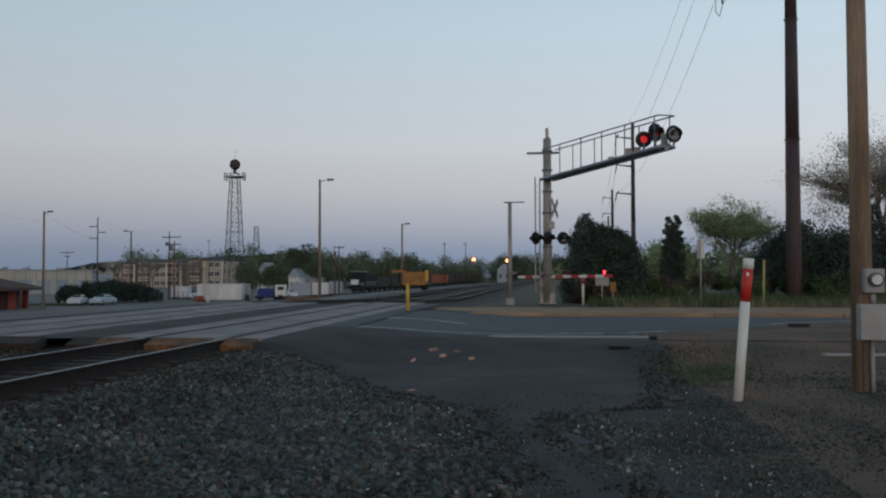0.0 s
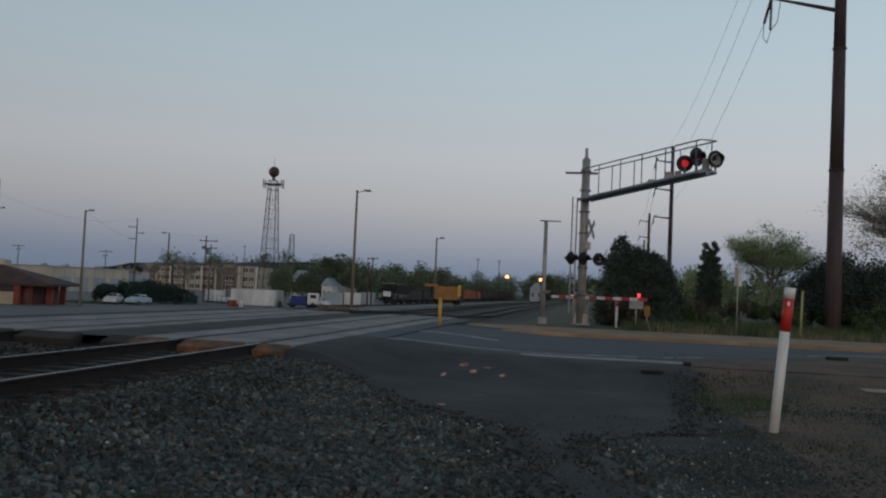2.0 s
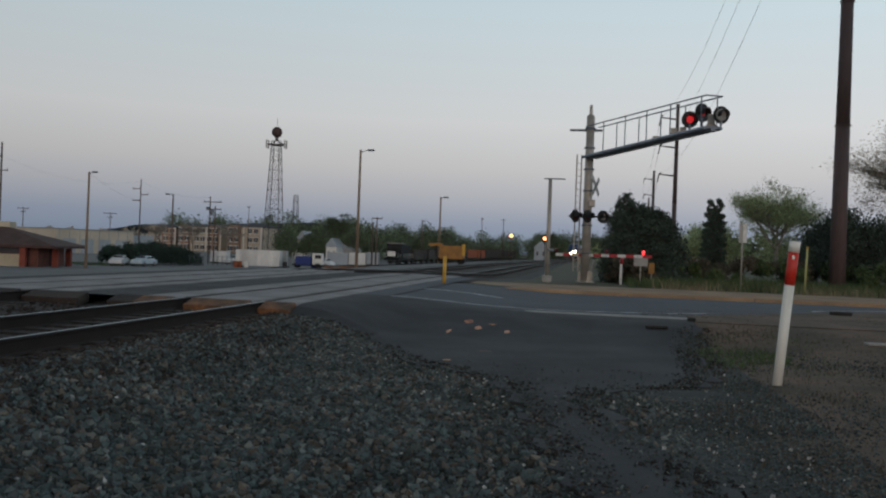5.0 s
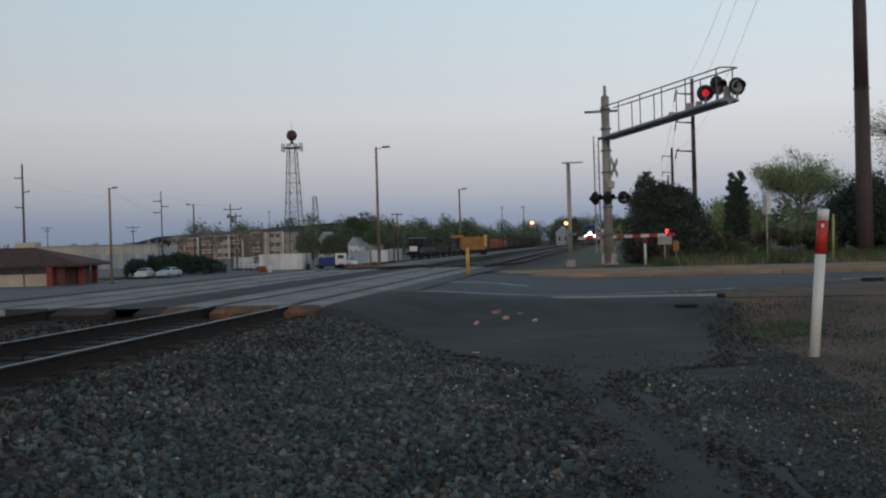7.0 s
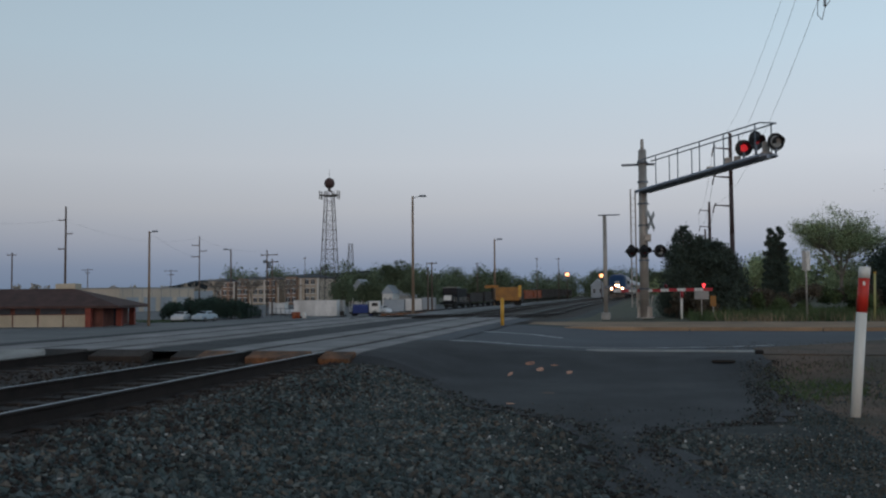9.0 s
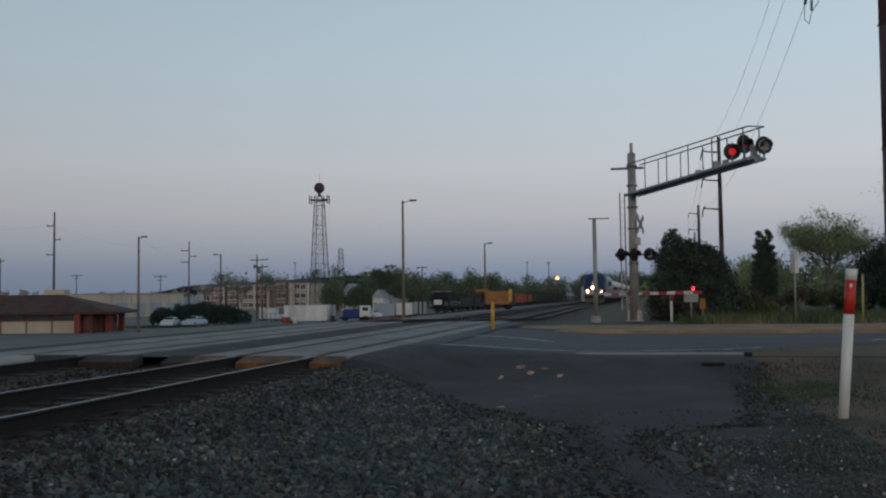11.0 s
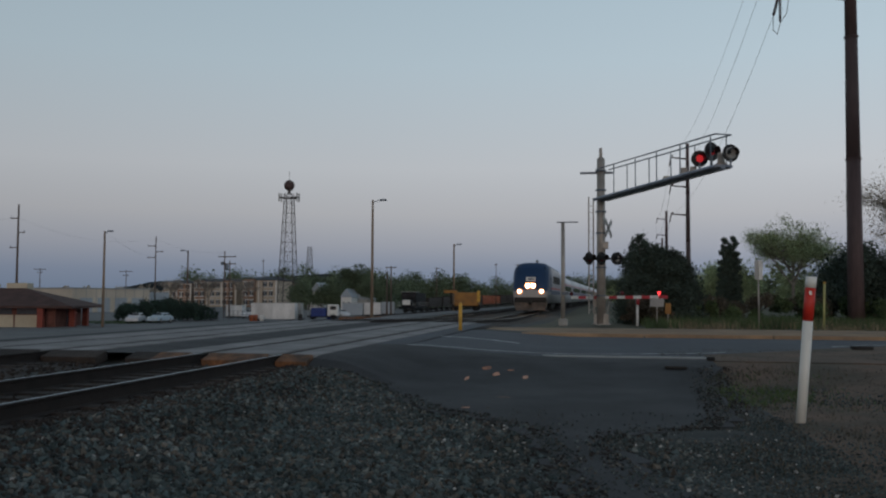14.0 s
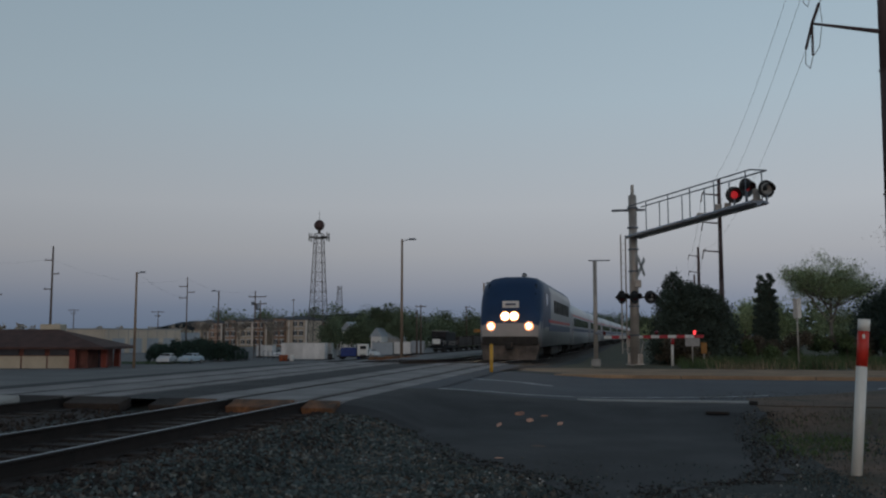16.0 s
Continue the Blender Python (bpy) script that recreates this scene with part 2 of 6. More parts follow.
M_APT2 = mat("rust_brick_cladding", (0.27, 0.165, 0.115), 0.8, 0, 0.15, 0.3, 3, 0.05)
M_ROOFDK = mat("dark_roofing", (0.06, 0.065, 0.075), 0.9, 0, 0.2, 0.3, 3, 0.1)
M_WIN = mat("window_glass", (0.05, 0.06, 0.075), 0.15, 0, 0.1, 1, 5, 0.0)
M_CAR1 = mat("white_car_paint", (0.62, 0.63, 0.65), 0.3, 0.1, 0.05, 1, 10, 0.0)
M_CAR2 = mat("pale_blue_car_paint", (0.45, 0.55, 0.62), 0.3, 0.1, 0.05, 1, 10, 0.0)
M_TRUCK = mat("blue_truck_paint", (0.008, 0.03, 0.17), 0.65, 0, 0.15, 1, 10, 0.0)
M_LATTICE = mat("galvanised_lattice", (0.11, 0.10, 0.10), 0.6, 0.4, 0.2, 0.5, 6, 0.0)
M_TOWERRED = mat("tower_rust_red", (0.085, 0.05, 0.048), 0.7, 0.2, 0.2, 0.5, 6, 0.0)
M_WIRE = mat("wire_grey", (0.26, 0.27, 0.30), 0.6, 0.3, 0.1, 1, 5, 0.0)
M_BARK = mat("bark", (0.12, 0.095, 0.075), 0.95, 0, 0.3, 4, 30, 0.4)
M_TWIG = mat("grey_twigs", (0.24, 0.21, 0.18), 0.95, 0, 0.3, 4, 30, 0.3)
M_CEDAR = mat("cedar_foliage", (0.058, 0.084, 0.066), 0.9, 0, 0.3, 1.2, 12, 0.0, per_piece=-0.3)
M_HEDGE = mat("hedge_foliage", (0.030, 0.060, 0.045), 0.9, 0, 0.3, 0.8, 8, 0.0, per_piece=-0.4)
M_RIDGE = mat("far_dark_wood", (0.015, 0.022, 0.026), 0.95, 0, 0.4, 0.1, 1, 0.2)
M_SPRING = mat("spring_leaves", (0.31, 0.38, 0.20), 0.9, 0, 0.25, 0.8, 10, 0.0, per_piece=-0.4)
M_FARWOOD = mat("far_wood_leaves", (0.125, 0.17, 0.10), 0.9, 0, 0.35, 0.12, 2, 0.0, per_piece=-0.45)
M_BUDS = mat("budding_twigs", (0.42, 0.38, 0.32), 0.95, 0, 0.3, 0.5, 8, 0.0, per_piece=-0.3)
M_BRUSH = mat("brown_brush", (0.105, 0.088, 0.062), 0.95, 0, 0.3, 1, 10, 0.0, per_piece=-0.4)
M_STRAW = mat("dry_grass_blades", (0.30, 0.235, 0.15), 0.95, 0, 0.3, 1, 10, 0.0, per_piece=-0.4)
M_WEED = mat("green_weeds", (0.085, 0.125, 0.05), 0.95, 0, 0.3, 1, 10, 0.0, per_piece=-0.4)


# ---- mesh helpers ----
def box(bm, c, s, turn=None, bevel=0.0):
    r = bmesh.ops.create_cube(bm, size=1.0, matrix=Matrix.Translation(c) @ (turn or Matrix()) @ Matrix.Diagonal((*s, 1)))
    if bevel:
        es = list({e for v in r["verts"] for e in v.link_edges})
        bmesh.ops.bevel(bm, geom=es, offset=bevel, segments=2, affect="EDGES", profile=0.5)


def rod(bm, a, b, r0, r1=None, seg=8):
    a, b = Vector(a), Vector(b)
    d = b - a
    m = Matrix.Translation((a + b) / 2) @ d.to_track_quat("Z", "Y").to_matrix().to_4x4()
    bmesh.ops.create_cone(bm, cap_ends=True, segments=seg, radius1=r0, radius2=r0 if r1 is None else r1, depth=d.length, matrix=m)


def ball(bm, c, r, u=12, v=8, squash=(1, 1, 1)):
    bmesh.ops.create_uvsphere(bm, u_segments=u, v_segments=v, radius=r, matrix=Matrix.Translation(c) @ Matrix.Diagonal((*squash, 1)))


def part(name, bm, material, parent=None, label="", smooth=False):
    me = bpy.data.meshes.new(name)
    bm.to_mesh(me)
    bm.free()
    for f in me.polygons:
        f.use_smooth = smooth
    me.materials.append(material)
    ob = new(name, me)
    ob.parent = parent
    if label:
        tagged(ob, label)
    return ob


def raw(name, verts, faces, material, parent=None):
    me = bpy.data.meshes.new(name)
    me.from_pydata(verts, [], faces)
    me.materials.append(material)
    ob = new(name, me)
    ob.parent = parent
    return ob


def thing(name, label, category, at=(0, 0, 0), turn=0.0, group=""):
    ob = tagged(new(name), label, category, group)
    ob.matrix_basis = pose(*at, 0, 0, turn)
    return ob


def B():
    return bmesh.new()


def one_box(name, c, s, material, parent=None, label="", bevel=0.0, turn=None):
    b = B()
    box(b, c, s, turn, bevel)
    return part(name, b, material, parent, label)


def one_rod(name, a, b_, r0, material, parent=None, r1=None, seg=8, label=""):
    b = B()
    rod(b, a, b_, r0, r1, seg)
    return part(name, b, material, parent, label, smooth=True)


def step(v, a, b):
    k = min(1.0, max(0.0, (v - a) / (b - a)))
    return k * k * (3 - 2 * k)


# ---- the lie of the land ----
TRACK_X, SECOND_X, YARD_X = -6.3, -10.9, -38.0
RAIL_TOP = 0.27


def bend(y):
    """How far the railway has curved to the east at y."""
    k = y - 110.0
    return 0.012 * (math.sqrt(k * k + 625.0) + k)


def fall(x):
    """How far the ground has dropped west of the tracks at x."""
    return 1.95 * step(-x, 13, 32) + 0.75 * step(-x, 34, 52)


def dip(y):
    """How far the main line falls beyond the crossing."""
    return -0.36 * step(y, 38, 62)


def land(x, y):
    """Height of the bare ground."""
    xb = x - bend(y)
    z = -0.27 + 0.275 * step(y, 15.8, 19.3)
    z = z + (0.03 - z) * step(-xb, 3.0, 5.2)
    ramp_ = step(y, 14.5, 19.5) * (1 - step(y, 31, 37)) * step(-xb, 0.5, 4.6) * (1 - step(-xb, 8, 10))
    z += ramp_ * 0.16
    z -= fall(xb)
    z += dip(y) * step(xb, -20, -15) * (1 - step(xb, -2.5, 0.5))
    if x > 2 and y > 36:
        z += 0.3 * step(y, 38, 60)
    return z


def spaced(n, near, far):
    k = np.linspace(-1, 1, n)
    return np.sign(k) * (near * np.abs(k) * 3 + (far - 3 * near) * np.abs(k) ** 5)


def build_ground():
    xs, ys = spaced(161, 11, 3500) - 4, spaced(161, 11, 3500) + 16
    verts, faces, which = [], [], []
    for j, y in enumerate(ys):
        for i, x in enumerate(xs):
            lump = 0.03 * noise.noise((x * 0.7, y * 0.7, 0)) + 0.015 * noise.noise((x * 2.1, y * 2.1, 3))
            verts.append((x, y, land(x, y) + (lump if abs(x) < 60 and y < 19 else 0)))
    n = len(xs)
    for j in range(len(ys) - 1):
        for i in range(n - 1):
            faces.append((j * n + i, j * n + i + 1, (j + 1) * n + i + 1, (j + 1) * n + i))
            x, y = (xs[i] + xs[i + 1]) / 2, (ys[j] + ys[j + 1]) / 2
            if x > -3 and y > 36 or x > 14 and y > 30:
                which.append(1)
            elif x > 1.6 + 0.05 * y and y > 6:
                which.append(2)
            elif x < -16:
                which.append(3 if y < 300 and x > -160 else 1)
            else:
                which.append(0)
    ob = raw("ground", verts, faces, M_GROUND)
    for m in (M_GRASS, M_DIRT, M_LOT):
        ob.data.materials.append(m)
    ob.data.polygons.foreach_set("material_index", which)
    tagged(ob, "uneven ground of gravel, bare dirt and rough grass", "ground", kind="structure")


build_ground()


def slab(name, outline, z, material, label, kind="structure", category="", thick=0.05, drape=False):
    """A flat sheet with a thickness, from its outline."""
    b = B()
    top = [b.verts.new((x, y, (land(x, y) + z) if drape else z)) for x, y in outline]
    f = b.faces.new(top)
    bmesh.ops.triangulate(b, faces=[f])
    r = bmesh.ops.extrude_face_region(b, geom=list(b.faces))
    for v in [g for g in r["geom"] if isinstance(g, bmesh.types.BMVert)]:
        v.co.z -= thick
    bmesh.ops.recalc_face_normals(b, faces=list(b.faces))
    return tagged(part(name, b, material), label, category, kind=kind)


def strip(name, x0, x1, y0, y1, zf, material, label, n=40, category="road", across=6):
    """A strip along x whose height follows zf(x)."""
    verts, faces = [], []
    for i in range(n + 1):
        x = x0 + (x1 - x0) * i / n
        for j in range(across + 1):
            y = y0 + (y1 - y0) * j / across
            verts.append((x, y, zf(x)))
    k = across + 1
    for i in range(n):
        for j in range(across):
            faces.append((i * k + j, (i + 1) * k + j, (i + 1) * k + j + 1, i * k + j + 1))
    ob = raw(name, verts, faces, material)
    return tagged(ob, label, category, kind="structure")


def road_z(x):
    """The road climbs to the rails and falls beyond them."""
    up = step(-x, 0.5, 4.6)
    z = 0.02 + (RAIL_TOP - 0.05 - 0.02) * up
    return z - fall(x) * 0.985


strip("road", -90, 160, 19.6, 30.2, road_z, M_ROAD, "two-lane blue-grey asphalt road over the railway", n=160)
strip("pavement", -4.3, 160, 30.2, 37.6, lambda x: 0.07, M_SAND, "sandy gravel verge along the far side of the road", n=60, category="verge")
b = B()
for i in range(40):
    box(b, (-2.5 + 4 * i + 2, 30.2, 0.06), (3.97, 0.16, 0.16), bevel=0.02)
tagged(part("kerb", b, M_SAND), "worn sandy concrete kerb at the far road edge", "kerb", kind="structure")


def painted_line(name, points, width, label, lift=0.006):
    """A worn paint stripe along a bent line on the road."""
    pts = []
    for (xa, ya), (xb, yb) in zip(points, points[1:]):
        n = max(2, int(abs(xb - xa) / 0.5))
        pts += [(xa + (xb - xa) * k / n, ya + (yb - ya) * k / n) for k in range(n)]
    pts.append(points[-1])
    verts, faces = [], []
    for k, (x, y) in enumerate(pts):
        w = width * (0.9 + 0.35 * noise.noise((x * 1.7, y * 1.7, 31)))
        verts += [(x, y - w / 2, road_z(x) + lift), (x, y + w / 2, road_z(x) + lift)]
        if k:
            faces.append((2 * k - 2, 2 * k, 2 * k + 1, 2 * k - 1))
    tagged(raw(name, verts, faces, M_PAINT), label, "road marking", kind="structure")


painted_line("edge_line", [(-4.3, 20.15), (-2.4, 20.2), (-1.2, 20.65), (0.1, 20.9), (2.1, 21.6), (3.0, 22.3)], 0.16, "worn white edge line on the asphalt", 0.010)
painted_line("edge_line", [(6.2, 25.75), (7.1, 26.6), (8.4, 27.5), (14, 28.75), (40, 29.3)], 0.16, "worn white edge line on the asphalt")
painted_line("stop_line", [(-4.6, 24.75), (-2.9, 24.6), (-1.8, 23.9)], 0.26, "worn white line on the asphalt before the rails")

# dirt has spread over the near corner of the road
CORNER = [(2.3, 19.2), (2.35, 21.2), (3.1, 21.9), (4.2, 22.9), (5.6, 24.5), (7.0, 25.9), (8.3, 26.9), (14, 28.2), (45, 28.8), (45, 19.2)]


def build_corner():
    edge = []
    for k, (x, y) in enumerate(CORNER):
        x2, y2 = CORNER[(k + 1) % len(CORNER)]
        n = 10 if 20 < y < 28.3 and x < 14 else 3
        for c in range(n):
            px, py = x + (x2 - x) * c / n, y + (y2 - y) * c / n
            edge.append((px + 0.14 * noise.noise((px * 2, py * 2, 4)), py + 0.14 * noise.noise((px * 2, py * 2, 8))))
    slab("verge_corner", edge, 0.025, M_DIRT, "brown dirt spread over the near edge of the road", category="verge", thick=0.07)


build_corner()

# broken asphalt apron that runs from the road towards the camera
APRON = [(-4.7, 21.0), (-4.5, 17.5), (-3.8, 15.4), (-3.0, 13.6), (-2.3, 12.2), (-1.5, 11.6), (-0.8, 10.7), (-0.5, 9.1), (-0.3, 7.9), (0.0, 6.4), (0.2, 4.6),
         (1.3, 4.6), (0.95, 6.5), (0.5, 8.0), (0.15, 9.6), (0.4, 10.6), (0.9, 10.9), (1.5, 11.3), (1.8, 12.5), (1.95, 15.5), (2.2, 18.0), (2.5, 21.0)]


def ragged(points, amount, cuts):
    out_ = []
    for k, (x, y) in enumerate(points):
        x2, y2 = points[(k + 1) % len(points)]
        for c in range(cuts):
            f = c / cuts
            px, py = x + (x2 - x) * f, y + (y2 - y) * f
            if py < 20.5:
                px += amount * noise.noise((px * 2.2, py * 2.2, 7)) + 0.4 * amount * noise.noise((px * 8, py * 8, 2))
                py += amount * noise.noise((px * 2.2, py * 2.2, 17)) + 0.4 * amount * noise.noise((px * 8, py * 8, 12))
            out_.append((px, py))
    return out_


def apron_z(x, y):
    f = step(y, 17.2, 19.6)
    return (land(x, y) + 0.034 + 0.02 * noise.noise((x * 0.6, y * 0.6, 5))) * (1 - f) + (road_z(x) + 0.006) * f


def build_apron():
    edge = ragged(APRON, 0.34, 9)
    b = B()
    vs = [b.verts.new((x, y, 0)) for x, y in edge]
    f = b.faces.new(vs)
    bmesh.ops.triangulate(b, faces=[f])
    for _ in range(3):
        long = [e for e in b.edges if e.calc_length() > 0.5]
        bmesh.ops.subdivide_edges(b, edges=long, cuts=1)
        bmesh.ops.triangulate(b, faces=list(b.faces))
    for v in b.verts:
        x, y = v.co.x, v.co.y
        v.co.z = apron_z(x, y) - 0.004 - 0.06 * step(y, 19.6, 20.6)
    r = bmesh.ops.extrude_face_region(b, geom=list(b.faces))
    for v in [g for g in r["geom"] if isinstance(g, bmesh.types.BMVert)]:
        v.co.z -= 0.12
    bmesh.ops.recalc_face_normals(b, faces=list(b.faces))
    tagged(part("asphalt_apron", b, M_ASPHALT), "broken dark asphalt apron with crumbling edges", "pavement", kind="structure")


build_apron()


# ---- railway: two main tracks, ballast, ties and the crossing ----
def build_ballast(name, cx, y0, y1, label):
    prof = [(-3.6, -0.45), (-2.0, 0.03), (-1.3, 0.075), (1.3, 0.075), (2.0, 0.03), (3.6, -0.45)]
    ys = list(np.arange(y0, 60, 1.0)) + list(np.arange(60, y1, 12.0))
    verts, faces = [], []
    for y in ys:
        for px, pz in prof:
            verts.append((cx + px + bend(y), y, pz + dip(y) + 0.02 * noise.noise((px * 3, y * 0.8, cx))))
    n = len(prof)
    for j in range(len(ys) - 1):
        for i in range(n - 1):
            faces.append((j * n + i, j * n + i + 1, (j + 1) * n + i + 1, (j + 1) * n + i))
    tagged(raw(name, verts, faces, M_BALLAST), label, "ballast", kind="structure")


build_ballast("ballast_bed", TRACK_X, -60, 900, "rust-stained dark ballast under the near track")
build_ballast("ballast_bed", SECOND_X, -60, 900, "rust-stained dark ballast under the second track")


def rail_mesh(cx, y0, y1, head):
    prof = [(-0.013, RAIL_TOP - 0.004), (-0.009, RAIL_TOP), (0.009, RAIL_TOP), (0.013, RAIL_TOP - 0.004)] if head else \
        [(-0.07, 0.09), (-0.012, 0.115), (-0.012, 0.23), (-0.036, 0.24), (-0.036, RAIL_TOP - 0.012), (0.036, RAIL_TOP - 0.012), (0.036, 0.24), (0.012, 0.23), (0.012, 0.115), (0.07, 0.09)]
    ys = [y0] + [v for v in (*np.arange(-40, 35, 30.0), *np.arange(37, 64, 3.0), *np.arange(64, 230, 20.0), *np.arange(230, y1, 10.0)) if y0 < v < y1] + [y1]
    verts, faces, n = [], [], len(prof)
    for y in ys:
        for px, pz in prof:
            verts.append((cx + px + bend(y), y, pz + dip(y)))
    for j in range(len(ys) - 1):
        for i in range(n - 1):
            faces.append((j * n + i, (j + 1) * n + i, (j + 1) * n + i + 1, j * n + i + 1))
    return verts, faces


def build_track(cx, label):
    t_ = thing("railway_track", label, "track")
    for off in (-0.755, 0.755):
        r = raw("rail", *rail_mesh(cx + off, -60, 900, False), M_RAIL, t_)
        for ya, yb in ((-60, 15.4), (36.6, 900)):
            raw("rail_head", *rail_mesh(cx + off, ya, yb, True), M_RAIL if cx == SECOND_X and ya < 0 else M_RAILTOP, r)
        raw("rail_head", *rail_mesh(cx + off, 15.4, 36.6, True), M_RAIL, r)
    return t_


track_a = build_track(TRACK_X, "near main track with polished rails on dark wooden ties")
track_b = build_track(SECOND_X, "second main track with polished rails on dark wooden ties")


def crossing(cx, y0, y1, name, label, east=2.0, west=2.0):
    """Concrete panels between and outside the rails, with flangeways left open."""
    c = thing(name, label, "level crossing")
    lanes = ((-west, -0.84, 0), (-0.60, 0.60, 0.004), (0.84, east, 0))
    y, k = y0, 0
    shared = {}
    while y < y1 - 0.5:
        for a, e, dz in lanes:
            key = (a, e)
            if key not in shared:
                b = B()
                box(b, (0, 0, 0), (e - a, 2.40, 0.16), bevel=0.012)
                me = bpy.data.meshes.new("panel")
                b.to_mesh(me)
                b.free()
                me.materials.append(M_PANEL)
                shared[key] = me
            p = new("panel", shared[key])
            p.parent = c
            p.location = (cx + (a + e) / 2, y + 1.21, RAIL_TOP - 0.08 - 0.008 + dz + random.uniform(-0.004, 0.004))
        y += 2.42
    return c


crossing(TRACK_X, 15.4, 36.5, "level_crossing", "grey concrete crossing panels set between the near rails", 1.40, 1.55)
crossing(SECOND_X, 15.6, 36.5, "level_crossing", "grey concrete crossing panels set between the second rails", 1.40)
strip("track_gap_paving", SECOND_X + 1.41, TRACK_X - 1.56, 15.6, 36.4, lambda x: RAIL_TOP - 0.03, M_ASPHALT, "dark asphalt infill between the two tracks", n=4, category="road")
strip("track_edge_paving", SECOND_X - 3.5, SECOND_X - 2.01, 16.0, 36.4, lambda x: road_z(x) + 0.016, M_ASPHALT, "dark asphalt beside the second track", n=6, category="road")
strip("west_paving", -23.0, SECOND_X - 3.5, 16.0, 44.0, lambda x: road_z(x) + 0.012, M_LOT, "worn grey paving west of the tracks", n=14, category="road")


def asphalt_shoulder():
    """Dark asphalt that falls from the panel edge to the apron and the road."""
    xs, ys = np.linspace(TRACK_X + 1.41, -3.0, 9), np.linspace(14.5, 19.7, 14)
    verts, faces = [], []
    for x in xs:
        for y in ys:
            f, g = step(x, xs[0], xs[-1]), step(y, 14.6, 15.5)
            low = land(x, y) - 0.02
            top = (RAIL_TOP - 0.02) * (1 - f) + (apron_z(x, y) + 0.004 - 0.06 * (1 - step(y, 15.0, 17.0))) * f
            verts.append((x, y, low * (1 - g) + max(low, top) * g + 0.012 * noise.noise((x * 2, y * 2, 3))))
    n = len(ys)
    for i in range(len(xs) - 1):
        for j in range(n - 1):
            faces.append((i * n + j, (i + 1) * n + j, (i + 1) * n + j + 1, i * n + j + 1))
    tagged(raw("asphalt_shoulder", verts, faces, M_ASPHALT), "dark broken asphalt shoulder beside the crossing panels", "pavement", kind="structure")
    strip("panel_joint_paving", TRACK_X + 1.41, TRACK_X + 2.1, 19.7, 36.5, lambda x: RAIL_TOP - 0.022 - 0.02 * (x - TRACK_X - 1.41), M_ROAD, "asphalt strip between the crossing panels and the road", n=4, category="road")


asphalt_shoulder()

# rusty end timbers and dark ballast-coloured ramps of the crossing
for cx, y, w, m_ in ((TRACK_X + 1.11, 15.15, 0.56, M_TIMBER), (TRACK_X, 15.2, 1.1, M_TIMBER), (TRACK_X - 1.2, 15.2, 0.6, M_TIMBER), (TRACK_X - 1.75, 15.22, 0.5, M_BALLAST),
                     (SECOND_X + 1.4, 15.35, 1.1, M_BALLAST), (SECOND_X, 15.4, 1.1, M_BALLAST)):
    e_ = B()
    box(e_, (cx, y, RAIL_TOP - 0.13), (w, 0.42, 0.18), pose(0, 0, 0, 14, 0, 0), bevel=0.012)
    tagged(part("end_ramp", e_, m_), "rust-brown end ramp of the crossing panels" if m_ is M_TIMBER else "dark ballast-coloured end ramp of the crossing panels", "ramp", "crossing end ramps")
e_ = B()
box(e_, (SECOND_X - 0.55, 14.6, RAIL_TOP - 0.1), (1.2, 0.9, 0.14), pose(0, 0, 0, 10, 0, 0), bevel=0.04)
tagged(part("end_ramp", e_, M_CONC), "pale concrete end ramp of the far crossing panels", "ramp")


# ---- crossing signals: cantilever mast with lights, gate ----
def flasher(parent, at, turn, lens, r=0.30, lens_r=0.13):
    """A round black target with hood and red or grey lens disc, facing along -y before the turn."""
    m = pose(*at, 0, 0, turn)
    b = B()
    rod(b, (0, 0.02, 0), (0, -0.02, 0), r, seg=24)
    rod(b, (0, 0.22, 0), (0, 0.02, 0), 0.13, 0.17, seg=16)
    n = 12
    for k in range(n):
        a0, a1 = math.pi * (k / n * 1.3 - 0.15), math.pi * ((k + 1) / n * 1.3 - 0.15)
        q = [(0.17 * math.cos(a0), -0.02, 0.17 * math.sin(a0)), (0.17 * math.cos(a1), -0.02, 0.17 * math.sin(a1)),
             (0.17 * math.cos(a1), -0.30, 0.17 * math.sin(a1)), (0.17 * math.cos(a0), -0.30, 0.17 * math.sin(a0))]
        b.faces.new([b.verts.new(v) for v in q])
    bmesh.ops.transform(b, matrix=m, verts=list(b.verts))
    t_ = part("signal_light", b, M_BLACK, parent, "round black flashing-light target with hood")
    b = B()
    rod(b, (0, -0.02, 0), (0, -0.05, 0), lens_r + 0.02, lens_r, seg=20)
    bmesh.ops.transform(b, matrix=m, verts=list(b.verts))
    # two of the targets take an even pale grey disc instead of red
    part("lens", b, lens, t_, "pale grey face disc" if lens is M_GREYBOX else "red glass lens")


